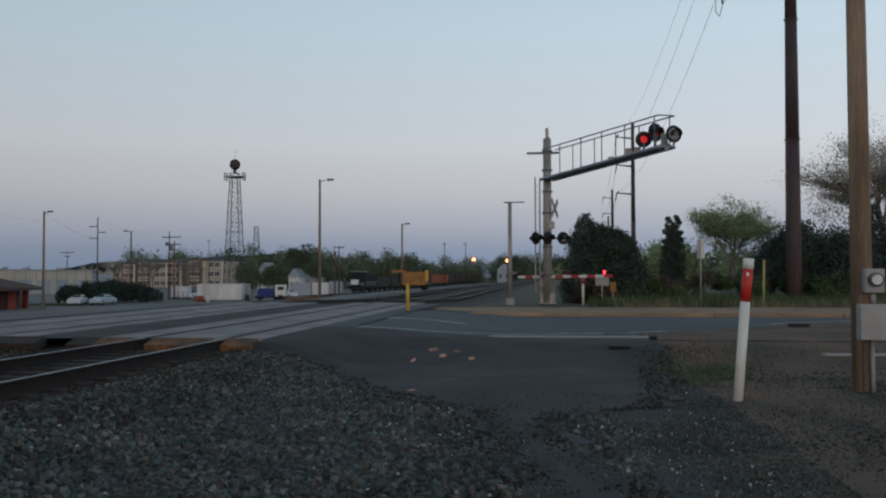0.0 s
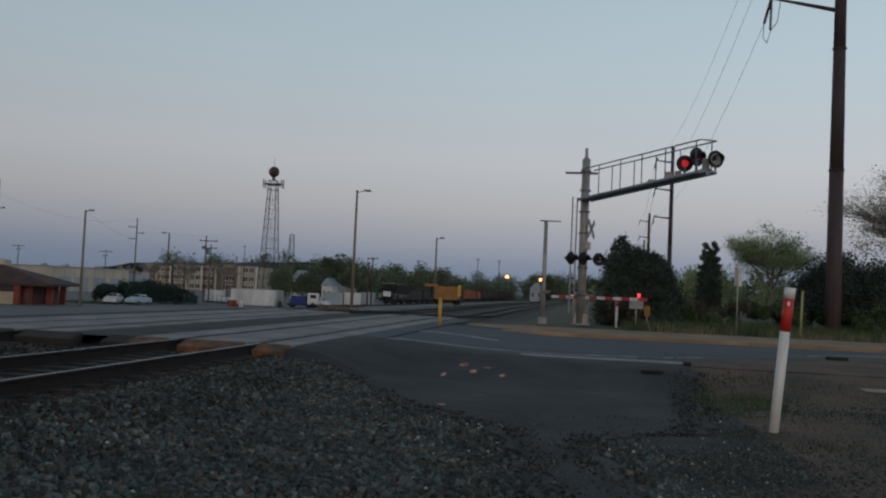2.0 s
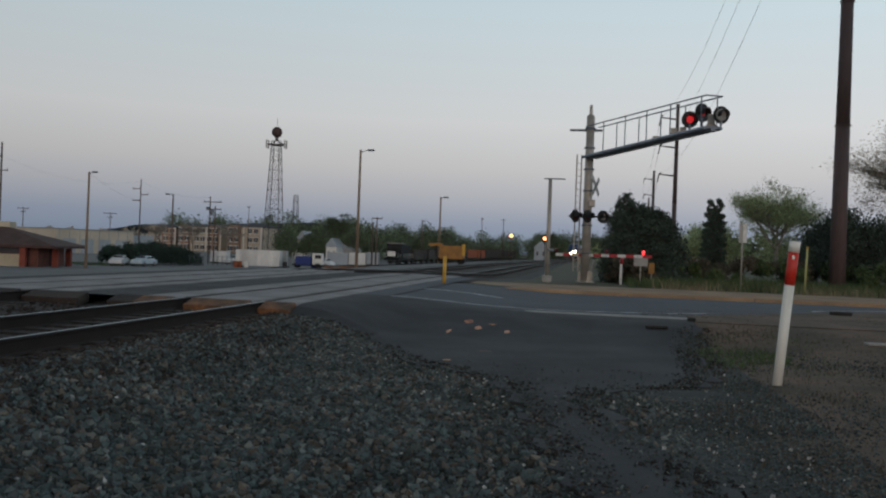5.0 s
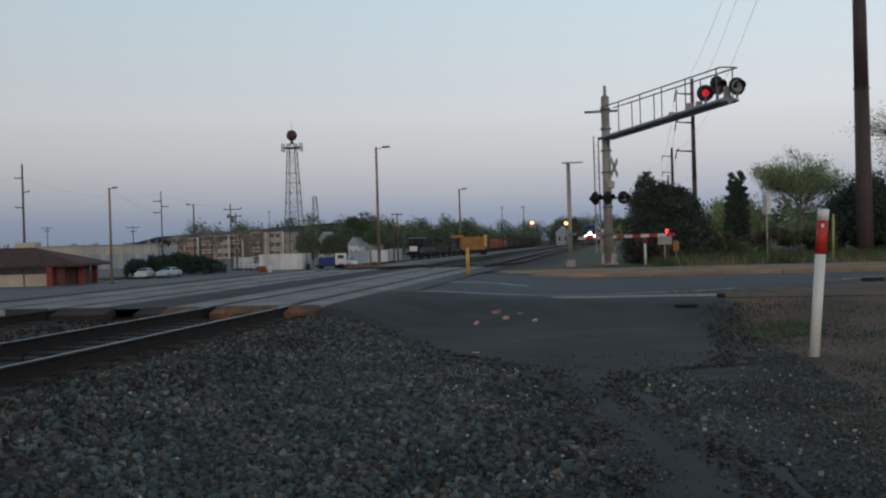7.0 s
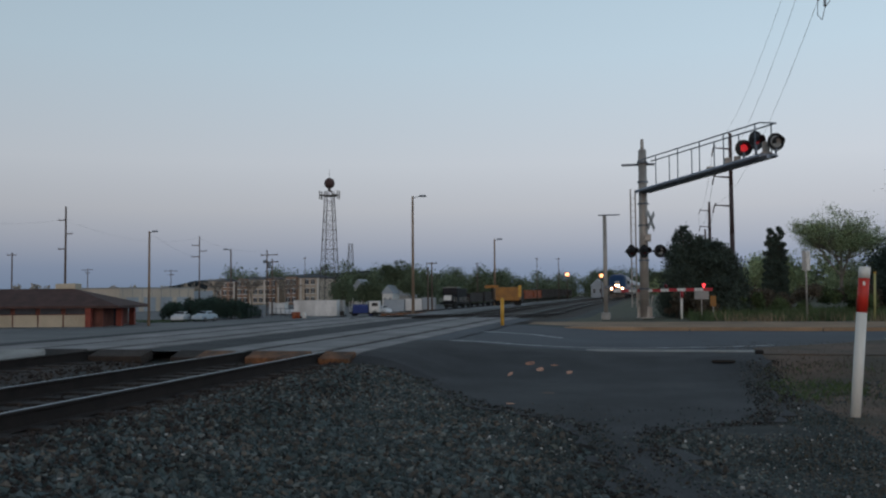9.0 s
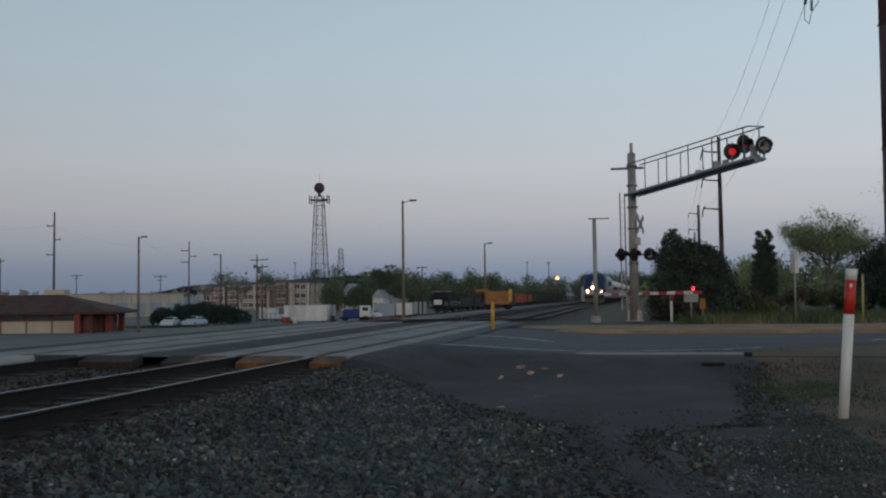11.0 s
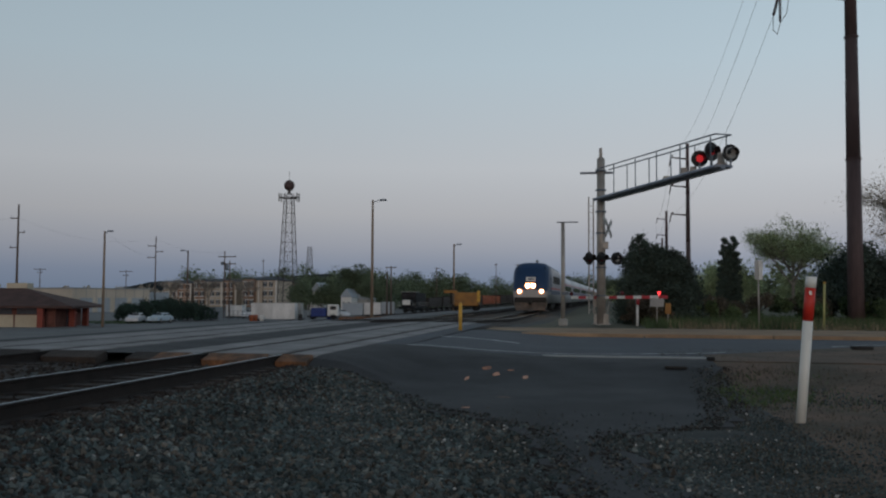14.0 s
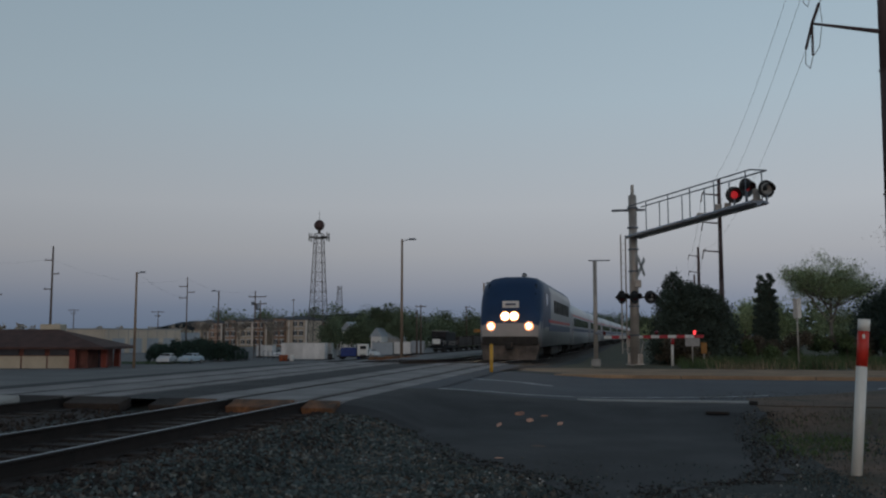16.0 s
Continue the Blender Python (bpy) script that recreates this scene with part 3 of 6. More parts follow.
def build_mast():
    x0, y0 = 0.16, 42.6
    t_ = thing("cantilever_signal", "grey crossing signal mast with cantilever arm over the road", "crossing signal", (x0, y0, 0.07))
    b = B()
    rod(b, (0, 0, 0), (0, 0, 7.7), 0.21, 0.185, 16)
    part("mast", b, M_ALU, t_, smooth=True)
    b = B()
    rod(b, (0, 0, 7.7), (0, 0, 7.78), 0.185, 0.10, 12)
    rod(b, (0, 0, 7.78), (0, 0, 8.22), 0.085, 0.07, 10)
    part("finial", b, M_ALU, t_)
    for z in (1.3, 2.6, 4.2, 5.2, 6.2, 7.1):
        b = B()
        rod(b, (0, 0, z), (0, 0, z + 0.07), 0.25, seg=16)
        part("band", b, M_ALUDARK, t_)
    b = B()
    rod(b, (0, 0, 0), (0, 0, 0.05), 0.42, seg=16)
    for k in range(4):
        a = k * math.pi / 2 + 0.5
        box(b, (0.3 * math.cos(a), 0.3 * math.sin(a), 0.55), (0.03, 0.03, 1.1), pose(0, 0, 0, -14 * math.sin(a), 14 * math.cos(a), 0))
        box(b, (0.32 * math.cos(a), 0.32 * math.sin(a), 0.25), (0.12, 0.12, 0.5), bevel=0.02)
    part("base", b, M_ALU, t_)
    # cross head near the top
    one_box("cross_head", (-0.2, 0, 7.05), (1.5, 0.14, 0.1), M_ALUDARK, t_, bevel=0.02)
    # the arm runs over the road towards the south
    end = Vector((4.28, -9.36, 5.93))
    root = Vector((0, 0, 5.80))
    d = (end - root)
    flat = Vector((d.x, d.y, 0)).normalized()
    side = Vector((-flat.y, flat.x, 0))
    arm = B()
    for o in (-0.32, 0.32):
        rod(arm, root + side * o, end + side * o, 0.075, 0.06, 8)
    along = d.to_track_quat("X", "Z").to_matrix().to_4x4()
    box(arm, root + d * 0.5 + Vector((0, 0, 0.03)), (d.length, 0.60, 0.09), along)
    box(arm, root + d * 0.5 - Vector((0, 0, 0.05)), (d.length, 0.16, 0.10), along)
    for k in range(9):
        box(arm, root + d * ((k + 0.5) / 9) - Vector((0, 0, 0.03)), (0.07, 0.66, 0.06), along)
    part("arm", arm, M_ARM, t_, "blue-grey steel walkway arm")
    rail = B()
    for o in (-0.32, 0.32):
        a, e = root + Vector((0, 0, 1.38)) + side * o, end + Vector((0, 0, 1.15)) + side * o
        rod(rail, a + d * 0.02, e, 0.028, seg=6)
        for f in (0.2, 0.4, 0.58, 0.76, 0.97):
            p = root + d * f + side * o
            rod(rail, p, p + Vector((0, 0, 1.38 - 0.23 * f)), 0.025, seg=6)
    e = end + Vector((0, 0, 1.15))
    rod(rail, e - side * 0.32, e + side * 0.32, 0.025, seg=6)
    part("hand_rail", rail, M_ALUDARK, t_, "thin grey railing of the walkway")
    # lights on the arm: towards the east traffic, and back
    for f, up, yaw, lens, r in ((0.845, 0.53, 4, M_LENS_ON, 0.31), (0.925, 0.66, 40, M_LENS_DIM, 0.35), (1.045, 0.40, 24, M_GREYBOX, 0.31)):
        p = root + d * f + Vector((0, 0, up))
        flasher(t_, p, yaw, lens, r, 0.19 if lens is M_GREYBOX else 0.12)
        st = B()
        rod(st, p - Vector((0, 0, up)), p, 0.04, seg=8)
        part("stem", st, M_ALUDARK, t_)
    for f, k in ((0.60, 0.25), (0.735, 0.6), (0.80, 0.45), (0.985, 1.0)):
        p = root + d * f + Vector((0, 0, 0.13 + 0.19 * k))
        bx = B()
        box(bx, p, (0.24, 0.2, 0.38 * k), bevel=0.02)
        box(bx, root + d * f + Vector((0, 0, 0.10)), (0.34, 0.3, 0.06))
        part("junction_box", bx, M_ALU, t_)
    # lights at head height on the mast
    for sx, lens, tz in ((-0.55, M_LENS_OFF, 55), (0.02, M_LENS_OFF, 50), (0.72, M_GREYBOX, 30)):
        flasher(t_, (sx, -0.34 if sx < 0.5 else -0.1, 3.05), tz, lens)
    one_rod("light_bar", (-0.85, -0.12, 3.05), (0.95, -0.12, 3.05), 0.04, M_BLACK, t_)
    # crossbuck seen nearly edge-on
    for a in (38, -38):
        b = B()
        box(b, (0, 0, 0), (1.2, 0.03, 0.22), pose(0, 0, 0, 0, a, 0), bevel=0.004)
        bmesh.ops.transform(b, matrix=pose(0.34, -0.1, 4.45, 0, 0, 72), verts=list(b.verts))
        part("crossbuck_blade", b, M_GREYBOX, t_, "weathered blade of the crossbuck")
    one_box("bell_box", (0.18, -0.28, 3.65), (0.3, 0.28, 0.34), M_ALU, t_, bevel=0.04)
    # ladder up the west side
    lad = B()
    for o in (0, 0.42):
        rod(lad, (-0.56 + o * 0.5, -0.25 + o * 0.86, 0.5), (-0.56 + o * 0.5, -0.25 + o * 0.86, 5.9), 0.036, seg=6)
    for k in range(17):
        rod(lad, (-0.56, -0.25, 0.7 + 0.3 * k), (-0.35, 0.11, 0.7 + 0.3 * k), 0.013, seg=5)
    part("ladder", lad, M_ALU, t_)


build_mast()


def build_gate():
    """Lowered striped gate arm beside the mast."""
    a, e = Vector((-1.24, 43.71, 1.31)), Vector((2.99, 40.49, 1.36))
    d = e - a
    t_ = thing("crossing_gate", "lowered red and white striped crossing gate with lit tip lamp", "crossing gate", tuple(a))
    tz = math.degrees(math.atan2(d.y, d.x))
    n = 12
    for k in range(n):
        one_box("stripe", (d * ((k + 0.5) / n)), (d.length / n, 0.05, 0.135), M_GATERED if k % 2 else M_WHITE, t_, turn=pose(0, 0, 0, 0, 0, tz))
    for f, m, r in ((0.0, M_LENS_OFF, 0.09), (0.55, M_LENS_OFF, 0.1), (0.92, M_TIPLAMP, 0.065)):
        b = B()
        ball(b, d * f + Vector((0, -0.04, 0.19)), r)
        box(b, d * f + Vector((0, 0.0, 0.1)), (0.07, 0.06, 0.06))
        part("gate_lamp", b, m, t_, "red gate lamp")
    b = B()
    g = land(a.x, a.y)
    base = d * 0.30
    box(b, base + Vector((0, 0.35, -0.1)), (0.5, 0.4, 0.7), bevel=0.05)
    rod(b, base + Vector((0, 0.35, -0.4)), base + Vector((0, 0.35, g - a.z)), 0.09, seg=10)
    part("mechanism", b, M_ALU, t_, "grey gate mechanism on its post")


build_gate()


def sign_post(at, h, plates, name, label, r=0.03, post_mat=None):
    t_ = thing(name, label, "sign", at)
    one_rod("post", (0, 0, -0.1), (0, 0, h), r, post_mat or M_ALU, t_)
    for c, s, m, tz in plates:
        b = B()
        box(b, (0, 0, 0), s, bevel=0.006)
        bmesh.ops.transform(b, matrix=pose(*c, 0, 0, tz), verts=list(b.verts))
        part("plate", b, m, t_)
    return t_


# white-topped steel post with a T bar near the mast
t_ = thing("signal_pole", "slim grey pole with a short cross bar on top", "pole", (-1.55, 41.4, 0.05))
one_rod("pole", (0, 0, 0), (0, 0, 4.65), 0.105, M_ALU, t_, r1=0.085, seg=12)
one_box("cross_bar", (0.2, 0, 4.68), (0.95, 0.10, 0.05), M_ALUDARK, t_, bevel=0.015)
one_box("foot", (0, 0, 0.14), (0.42, 0.42, 0.34), M_CONC, t_, bevel=0.06)
one_box("clamp", (0.12, -0.1, 1.45), (0.3, 0.12, 0.12), M_ALUDARK, t_, bevel=0.02)

sign_post((1.80, 42.88, -0.07), 1.30, [], "white_marker_post", "white square marker post with a red head", 0.06, M_WHITE)
one_rod("red_head", (1.82, 42.82, 0.99), (1.83, 42.80, 1.28), 0.075, M_GATERED, bpy.data.objects["white_marker_post"])
bpy.data.objects["red_head"].matrix_parent_inverse = bpy.data.objects["white_marker_post"].matrix_basis.inverted()
sign_post((2.63, 42.03, -0.05), 1.45, [((0, -0.05, 1.2), (0.62, 0.02, 0.46), M_GREYBOX, 0)], "rear_of_sign", "grey back of a small sign on a post")
sign_post((3.24, 43.69, -0.08), 1.1, [((0, -0.04, 0.9), (0.3, 0.02, 0.5), M_ORANGEY, 25)], "orange_marker_sign", "small faded orange marker plate on a post")
sign_post((6.75, 40.3, 0.1), 2.75, [((-0.085, -0.04, 2.42), (0.15, 0.02, 0.82), M_GREYBOX, 5), ((0.085, -0.02, 2.42), (0.17, 0.02, 0.82), M_WHITE, -8)],
          "road_sign", "back-to-back pale road signs on a thin post", 0.035)

# leaning white marker with a red band, close to the camera
t_ = thing("utility_marker", "leaning white plastic marker post with a red band", "marker post", (2.55, 12.06, -0.28))
lean = Vector((0.155, -0.05, 1.86))
one_rod("tube", (0, 0, -0.1), tuple(lean * 0.70), 0.062, M_POSTWHITE, t_, seg=20)
one_rod("red_band", tuple(lean * 0.70), tuple(lean * 0.925), 0.0645, M_RED, t_, seg=20, label="red reflective band")
one_rod("cap", tuple(lean * 0.925), tuple(lean), 0.068, M_POSTWHITE, t_, seg=20, label="white plastic cap")
one_box("decal", tuple(lean * 0.89 + Vector((-0.01, -0.063, 0))), (0.03, 0.006, 0.05), M_POSTWHITE, t_, "small white decal")

# yellow marker post by the crossing
t_ = thing("yellow_bollard", "thin yellow steel post beside the crossing", "bollard", (-4.35, 28.9, 0.08))
one_rod("post", (0, 0, 0), (0, 0, 1.0), 0.058, M_YELLOW, t_, seg=12)
one_rod("cap", (0, 0, 1.0), (0, 0, 1.04), 0.058, M_YELLOW, t_, r1=0.03, seg=12)


# ---- wooden service pole with meter ----
def build_service_pole():
    t_ = thing("service_pole", "knotty tan wooden utility pole with an electric meter", "utility pole", (4.53, 13.3, -0.27))
    b = B()
    rod(b, (0, 0, -0.3), (-0.05, 0, 9), 0.15, 0.115, 20)
    part("pole", b, M_WOODPOLE, t_, smooth=True)
    one_box("disconnect_box", (0.08, -0.21, 0.98), (0.42, 0.2, 0.5), M_GREYBOX, t_, bevel=0.015, label="grey steel disconnect box")
    mb = one_box("meter_box", (0.08, -0.2, 1.55), (0.27, 0.16, 0.34), M_GREYBOX, t_, bevel=0.02, label="grey meter socket box")
    b = B()
    rod(b, (0.08, -0.28, 1.57), (0.08, -0.36, 1.57), 0.10, 0.095, 20)
    part("meter_glass", b, M_GLASS, mb, smooth=False)
    b = B()
    rod(b, (0.08, -0.355, 1.57), (0.08, -0.368, 1.57), 0.07, seg=20)
    part("meter_dial", b, M_WHITE, mb)
    one_rod("conduit", (0.06, -0.2, -0.1), (0.06, -0.2, 0.75), 0.03, M_ALU, t_)
    one_rod("conduit", (0.08, -0.2, 1.22), (0.08, -0.2, 1.4), 0.035, M_ALU, t_)
    one_box("backboard", (-0.02, -0.15, 0.35), (0.07, 0.05, 0.7), M_DARKPOLE, t_)


build_service_pole()


# ---- steel transmission poles and their wires ----
STEEL = [((12.22, 46.3), 21.4, 0.40, 1.0), ((10.95, 115.5), 20.2, 0.33, 1.0), ((14.7, 204.0), 20.2, 0.42, 1.0), ((19.9, 295.0), 20.2, 0.42, 1.0)]
ARMS = (15.85, 18.9, 21.0)
FAR_ARMS = (11.3, 14.8, 18.3)


def insulator(parent, a, e, n=12):
    a, e = Vector(a), Vector(e)
    b = B()
    rod(b, a, e, 0.03, seg=6)
    for k in range(n):
        p, q = a + (e - a) * ((k + 0.2) / n), a + (e - a) * ((k + 0.7) / n)
        rod(b, p, q, 0.085, 0.05, 8)
    part("insulator", b, M_CORTEN, parent, "brown stack of insulator discs")


def build_steel_poles():
    tips = []
    for k, ((x, y), h, r, s) in enumerate(STEEL):
        z0 = land(x, y)
        t_ = thing("transmission_pole", "rust-brown weathering steel transmission pole", "transmission pole", (x, y, z0), group="transmission line")
        cuts = (-0.3, 8.0, 14.0, h)
        for a, e in zip(cuts, cuts[1:]):
            ra, re = r * (1 - 0.40 * a / h), r * (1 - 0.40 * e / h)
            one_rod("pole_section", (0, 0, a), (0, 0, e), ra, M_CORTEN, t_, r1=re, seg=12)
            b = B()
            rod(b, (0, 0, e - 0.06), (0, 0, e), re + 0.05, seg=12)
            part("flange", b, M_CORTEN, t_)
        row = []
        for az in FAR_ARMS if k else ARMS:
            tip = Vector((-3.5 if k == 0 else -2.1, -1.2, az + (0.25 if k == 0 else 0.05)))
            rise = 0.65 if k == 0 else 0.1
            one_rod("arm", (0, 0, az), tuple(tip), 0.12, M_CORTEN, t_, r1=0.06)
            insulator(t_, tip, tip + Vector((0.15, -1.0, rise)))
            insulator(t_, tip, tip + Vector((-0.1, 1.2, -0.9)))
            row.append(Vector((x, y, z0)) + tip)
            if k:
                continue
            insulator(t_, tip + Vector((0, 0, -0.1)), tip + Vector((0.0, 0.1, -1.55)))
            b = B()
            pts = [tip + Vector((-0.1, 1.2, -0.9)), tip + Vector((-0.18, 0.9, -1.7)), tip + Vector((-0.1, 0.3, -2.1)), tip + Vector((0, 0.1, -1.6)), tip + Vector((0.2, -0.5, -1.3)), tip + Vector((0.25, -1.0, -0.3)), tip + Vector((0.15, -1.0, 0.65))]
            for p, q in zip(pts, pts[1:]):
                rod(b, p, q, 0.018, seg=5)
            part("jumper_wire", b, M_WIRE, t_)
        tips.append(row)
    for k in range(len(tips) - 1):
        for p, q in zip(tips[k], tips[k + 1]):
            wire(p + Vector((-0.1, 1.2, -0.9)), q + Vector((0.15, -1.0, 0.1)), 2.0 if k == 0 else 1.5, "transmission wire", 0.010 if k == 0 else 0.02)
    for p in tips[0]:
        wire(p + Vector((0.15, -1.0, 0.65)), p + Vector((3.0, -80, 2.0)), 1.5, "transmission wire", 0.022)


def wire(a, e, sag, label, r=0.02):
    a, e = Vector(a), Vector(e)
    cu = bpy.data.curves.new("wire", "CURVE")
    cu.dimensions, cu.bevel_depth, cu.bevel_resolution = "3D", r, 1
    sp = cu.splines.new("POLY")
    n = 16
    sp.points.add(n)
    for k in range(n + 1):
        f = k / n
        p = a + (e - a) * f
        sp.points[k].co = (p.x, p.y, p.z - 4 * sag * f * (1 - f), 1)
    cu.materials.append(M_WIRE)
    return tagged(new("overhead_wire", cu), "thin grey overhead power wire", "wire", "overhead wires")


build_steel_poles()


# ---- trees and brush ----
def leaves(rng, centres, radii, count, size, squash=0.8, shell=0.45):
    """Many small leaf faces in clumps."""
    centres, radii = np.array(centres), np.array(radii)
    w = radii ** 2
    pick = rng.choice(len(centres), count, p=w / w.sum())
    d = rng.normal(size=(count, 3))
    d /= np.linalg.norm(d, axis=1)[:, None]
    rr = (shell + (1 - shell) * rng.random(count)) * (0.75 + 0.5 * rng.random(count))
    c = centres[pick] + d * (rr * radii[pick])[:, None] * np.array([1, 1, squash])
    a = rng.normal(size=(count, 3))
    a /= np.linalg.norm(a, axis=1)[:, None]
    b_ = np.cross(a, rng.normal(size=(count, 3)))
    b_ /= np.linalg.norm(b_, axis=1)[:, None]
    s = size * (0.6 + 0.9 * rng.random(count))[:, None]
    v = np.stack([c - a * s, c + b_ * s * 0.55, c + a * s, c - b_ * s * 0.55], 1).reshape(-1, 3)
    f = np.arange(count * 4).reshape(-1, 4)
    return v.tolist(), f.tolist()


def broadleaf(at, h, w, seed, leaf_mat, count, size, name="tree", label="tall tree in thin spring leaf", twigs=110, low=0.0, wood_mat=None):
    rng = np.random.default_rng(seed)
    t_ = thing(name, label, "tree", at)
    b = B()
    top = Vector((rng.normal() * 0.1 * w, rng.normal() * 0.1 * w, h * 0.62))
    rod(b, (0, 0, -0.3), top * 0.5, 0.019 * h, 0.014 * h, 8)
    rod(b, top * 0.5, top, 0.014 * h, 0.007 * h, 8)
    centres, radii = [], []
    n = 12
    for k in range(n):
        a = k * 2.4 + rng.random()
        f = 0.32 + 0.68 * k / n
        s = top * f
        reach = w * 0.5 * (0.35 + 0.45 * rng.random())
        e = Vector((s.x + math.cos(a) * reach, s.y + math.sin(a) * reach, h * (0.48 + 0.28 * rng.random() * (0.5 + 0.5 * f))))
        mid = (s + e) / 2 + Vector((0, 0, -0.02 * h))
        rod(b, s, mid, 0.010 * h, 0.007 * h, 6)
        rod(b, mid, e, 0.007 * h, 0.003 * h, 5)
        centres.append(tuple(e))
        radii.append(w * (0.13 + 0.10 * rng.random()))
        for q in range(max(1, twigs // n)):
            dv = Vector(np.clip(rng.normal(size=3), -1.3, 1.3)) * w * 0.12
            dv.z = abs(dv.z) * 0.6
            rod(b, mid + (e - mid) * rng.random(), e + dv, 0.003 * h, 0.001 * h, 4)
            if q % 2 == 0:
                centres.append(tuple(e + dv * 0.9))
                radii.append(w * (0.08 + 0.09 * rng.random()))
    for k in range(34 + int(500 * low)):
        d = Vector(rng.normal(size=3)).normalized() * rng.random() ** 0.4
        centres.append((top.x + d.x * 0.40 * w, top.y + d.y * 0.40 * w, h * (0.66 - low) + d.z * (0.27 + low) * h))
        radii.append(w * (0.09 + 0.06 * rng.random()))
    part("trunk", b, wood_mat or M_BARK, t_)
    raw("crown", *leaves(rng, centres, radii, count, size, 0.85, 0.05), leaf_mat, t_)
    return t_


def cedar(at, h, w, seed, count, size, peaks=((0, 0, 1.0),), name="cedar_tree", label="dense dark evergreen cedar"):
    rng = np.random.default_rng(seed)
    t_ = thing(name, label, "tree", at)
    b = B()
    centres, radii = [], []
    for px, py, ph in peaks:
        rod(b, (px * w * 0.6, py * w * 0.6, -0.2), (px * w, py * w, h * ph * 0.9), 0.03 * h, 0.006 * h, 7)
        hh = h * ph
        levels = 11
        for k in range(levels):
            f = k / (levels - 1)
            ring = w * 0.5 * (1.0 - f ** 3) ** 0.55 * (0.60 if len(peaks) > 1 else 1.0) + 0.07 * w
            m = max(4, int(8 * (1 - f)) + 1)
            for j in range(m):
                a = j * 2 * math.pi / m + k * 0.9 + rng.random() * 0.5
                r_ = ring * (0.75 + 0.35 * rng.random())
                centres.append((px * w + math.cos(a) * r_ * 0.72, py * w + math.sin(a) * r_ * 0.72, hh * (0.06 + 0.86 * f) + rng.normal() * 0.02 * h))
                radii.append(max(0.11 * w if len(peaks) < 4 else 0.085 * w, ring * 0.42))
            centres.append((px * w, py * w, hh * (0.06 + 0.85 * f)))
            radii.append(max(0.05 * w, ring * 0.6))
    part("trunk", b, M_BARK, t_)
    raw("crown", *leaves(rng, centres, radii, count, size, 1.0, 0.2), M_CEDAR, t_)
    return t_


def bush(at, w, d, h, seed, m, count, size, name="bush", label="low dark evergreen bushes", category="bush"):
    rng = np.random.default_rng(seed)
    centres, radii = [], []
    for k in range(40):
        u = rng.uniform(-1, 1)
        hh = h * (1 - 0.75 * abs(u) ** 3)
        r_ = hh * (0.20 + 0.14 * rng.random())
        centres.append((u * 0.5 * w, rng.uniform(-0.5, 0.5) * d, r_ * 0.8 + rng.random() ** 0.8 * (hh - 1.9 * r_)))
        radii.append(r_)
    t_ = thing(name, label, category, at)
    for k in range(0, 40, 6):
        x_, y_, z_ = centres[k]
        one_rod("stem", (x_ * 0.9, y_ * 0.9, -0.1), (x_, y_, z_), 0.02 * h, M_BARK, t_, r1=0.008 * h, seg=6)
    raw("foliage", *leaves(rng, centres, radii, count, size, 1.0, 0.25), m, t_)
    return t_


def on(x, y, dz=0.0):
    return (x, y, land(x, y) + dz)


cedar(on(3.0, 46.2), 4.6, 3.4, 3, 120000, 0.055, ((-0.29, 0, 0.99), (-0.19, 0.12, 0.89), (-0.06, 0, 0.87), (0.07, 0.1, 0.84), (0.19, -0.02, 0.82), (0.29, 0.08, 0.76)), label="broad dark evergreen cedar with several tops beside the signals")
cedar(on(7.85, 57.0), 5.0, 1.5, 5, 50000, 0.05, ((-0.17, 0, 0.97), (0.17, 0, 1.0), (0.0, 0.1, 0.90)), label="slim dark evergreen cedar with a double top")
bush(on(14.6, 50.0), 7.5, 4, 4.6, 8, M_CEDAR, 90000, 0.065, label="wide dark evergreen thicket behind the verge")
bush(on(21.0, 50.0), 7.5, 4, 4.8, 9, M_CEDAR, 90000, 0.065, label="wide dark evergreen thicket behind the verge")
cedar(on(17.6, 52.0), 5.8, 2.4, 12, 20000, 0.06, label="pointed dark evergreen cedar in the thicket")
bush(on(27.0, 52.0), 8.0, 4, 4.6, 10, M_CEDAR, 40000, 0.09, label="wide dark evergreen thicket behind the verge")
broadleaf(on(16.9, 84.0), 9.2, 8.4, 21, M_SPRING, 46000, 0.055, twigs=300, low=0.16, wood_mat=M_TWIG, label="round tree in thin pale-green spring leaf")
broadleaf(on(24.6, 68.0), 13.0, 11.5, 22, M_BUDS, 44000, 0.05, twigs=420, low=0.17, wood_mat=M_TWIG, label="tall grey-brown tree just coming into bud")
broadleaf(on(29.0, 66.0), 13.2, 11, 23, M_BUDS, 26000, 0.05, twigs=420, low=0.17, wood_mat=M_TWIG, label="tall grey-brown tree just coming into bud")
broadleaf(on(35.5, 70.0), 12.0, 10, 24, M_BUDS, 26000, 0.05, twigs=420, low=0.17, wood_mat=M_TWIG, label="tall grey-brown tree just coming into bud")
bush(on(8.0, 50.0), 12, 6, 1.5, 13, M_BRUSH, 16000, 0.06, "brush", "tangled brown and green undergrowth behind the verge", "brush")
bush(on(11, 47.5), 18, 5, 1.5, 14, M_WEED, 26000, 0.06, "brush", "low green undergrowth behind the verge", "brush")
bush(on(2.3, 44.6), 2.4, 1.4, 1.5, 15, M_BRUSH, 3500, 0.07, "brush", "dead brown brush behind the gate", "brush")
bush(on(9.5, 95.0), 18, 10, 5.6, 16, M_SPRING, 26000, 0.10, "brush", "bright green thicket behind the cedars", "brush")


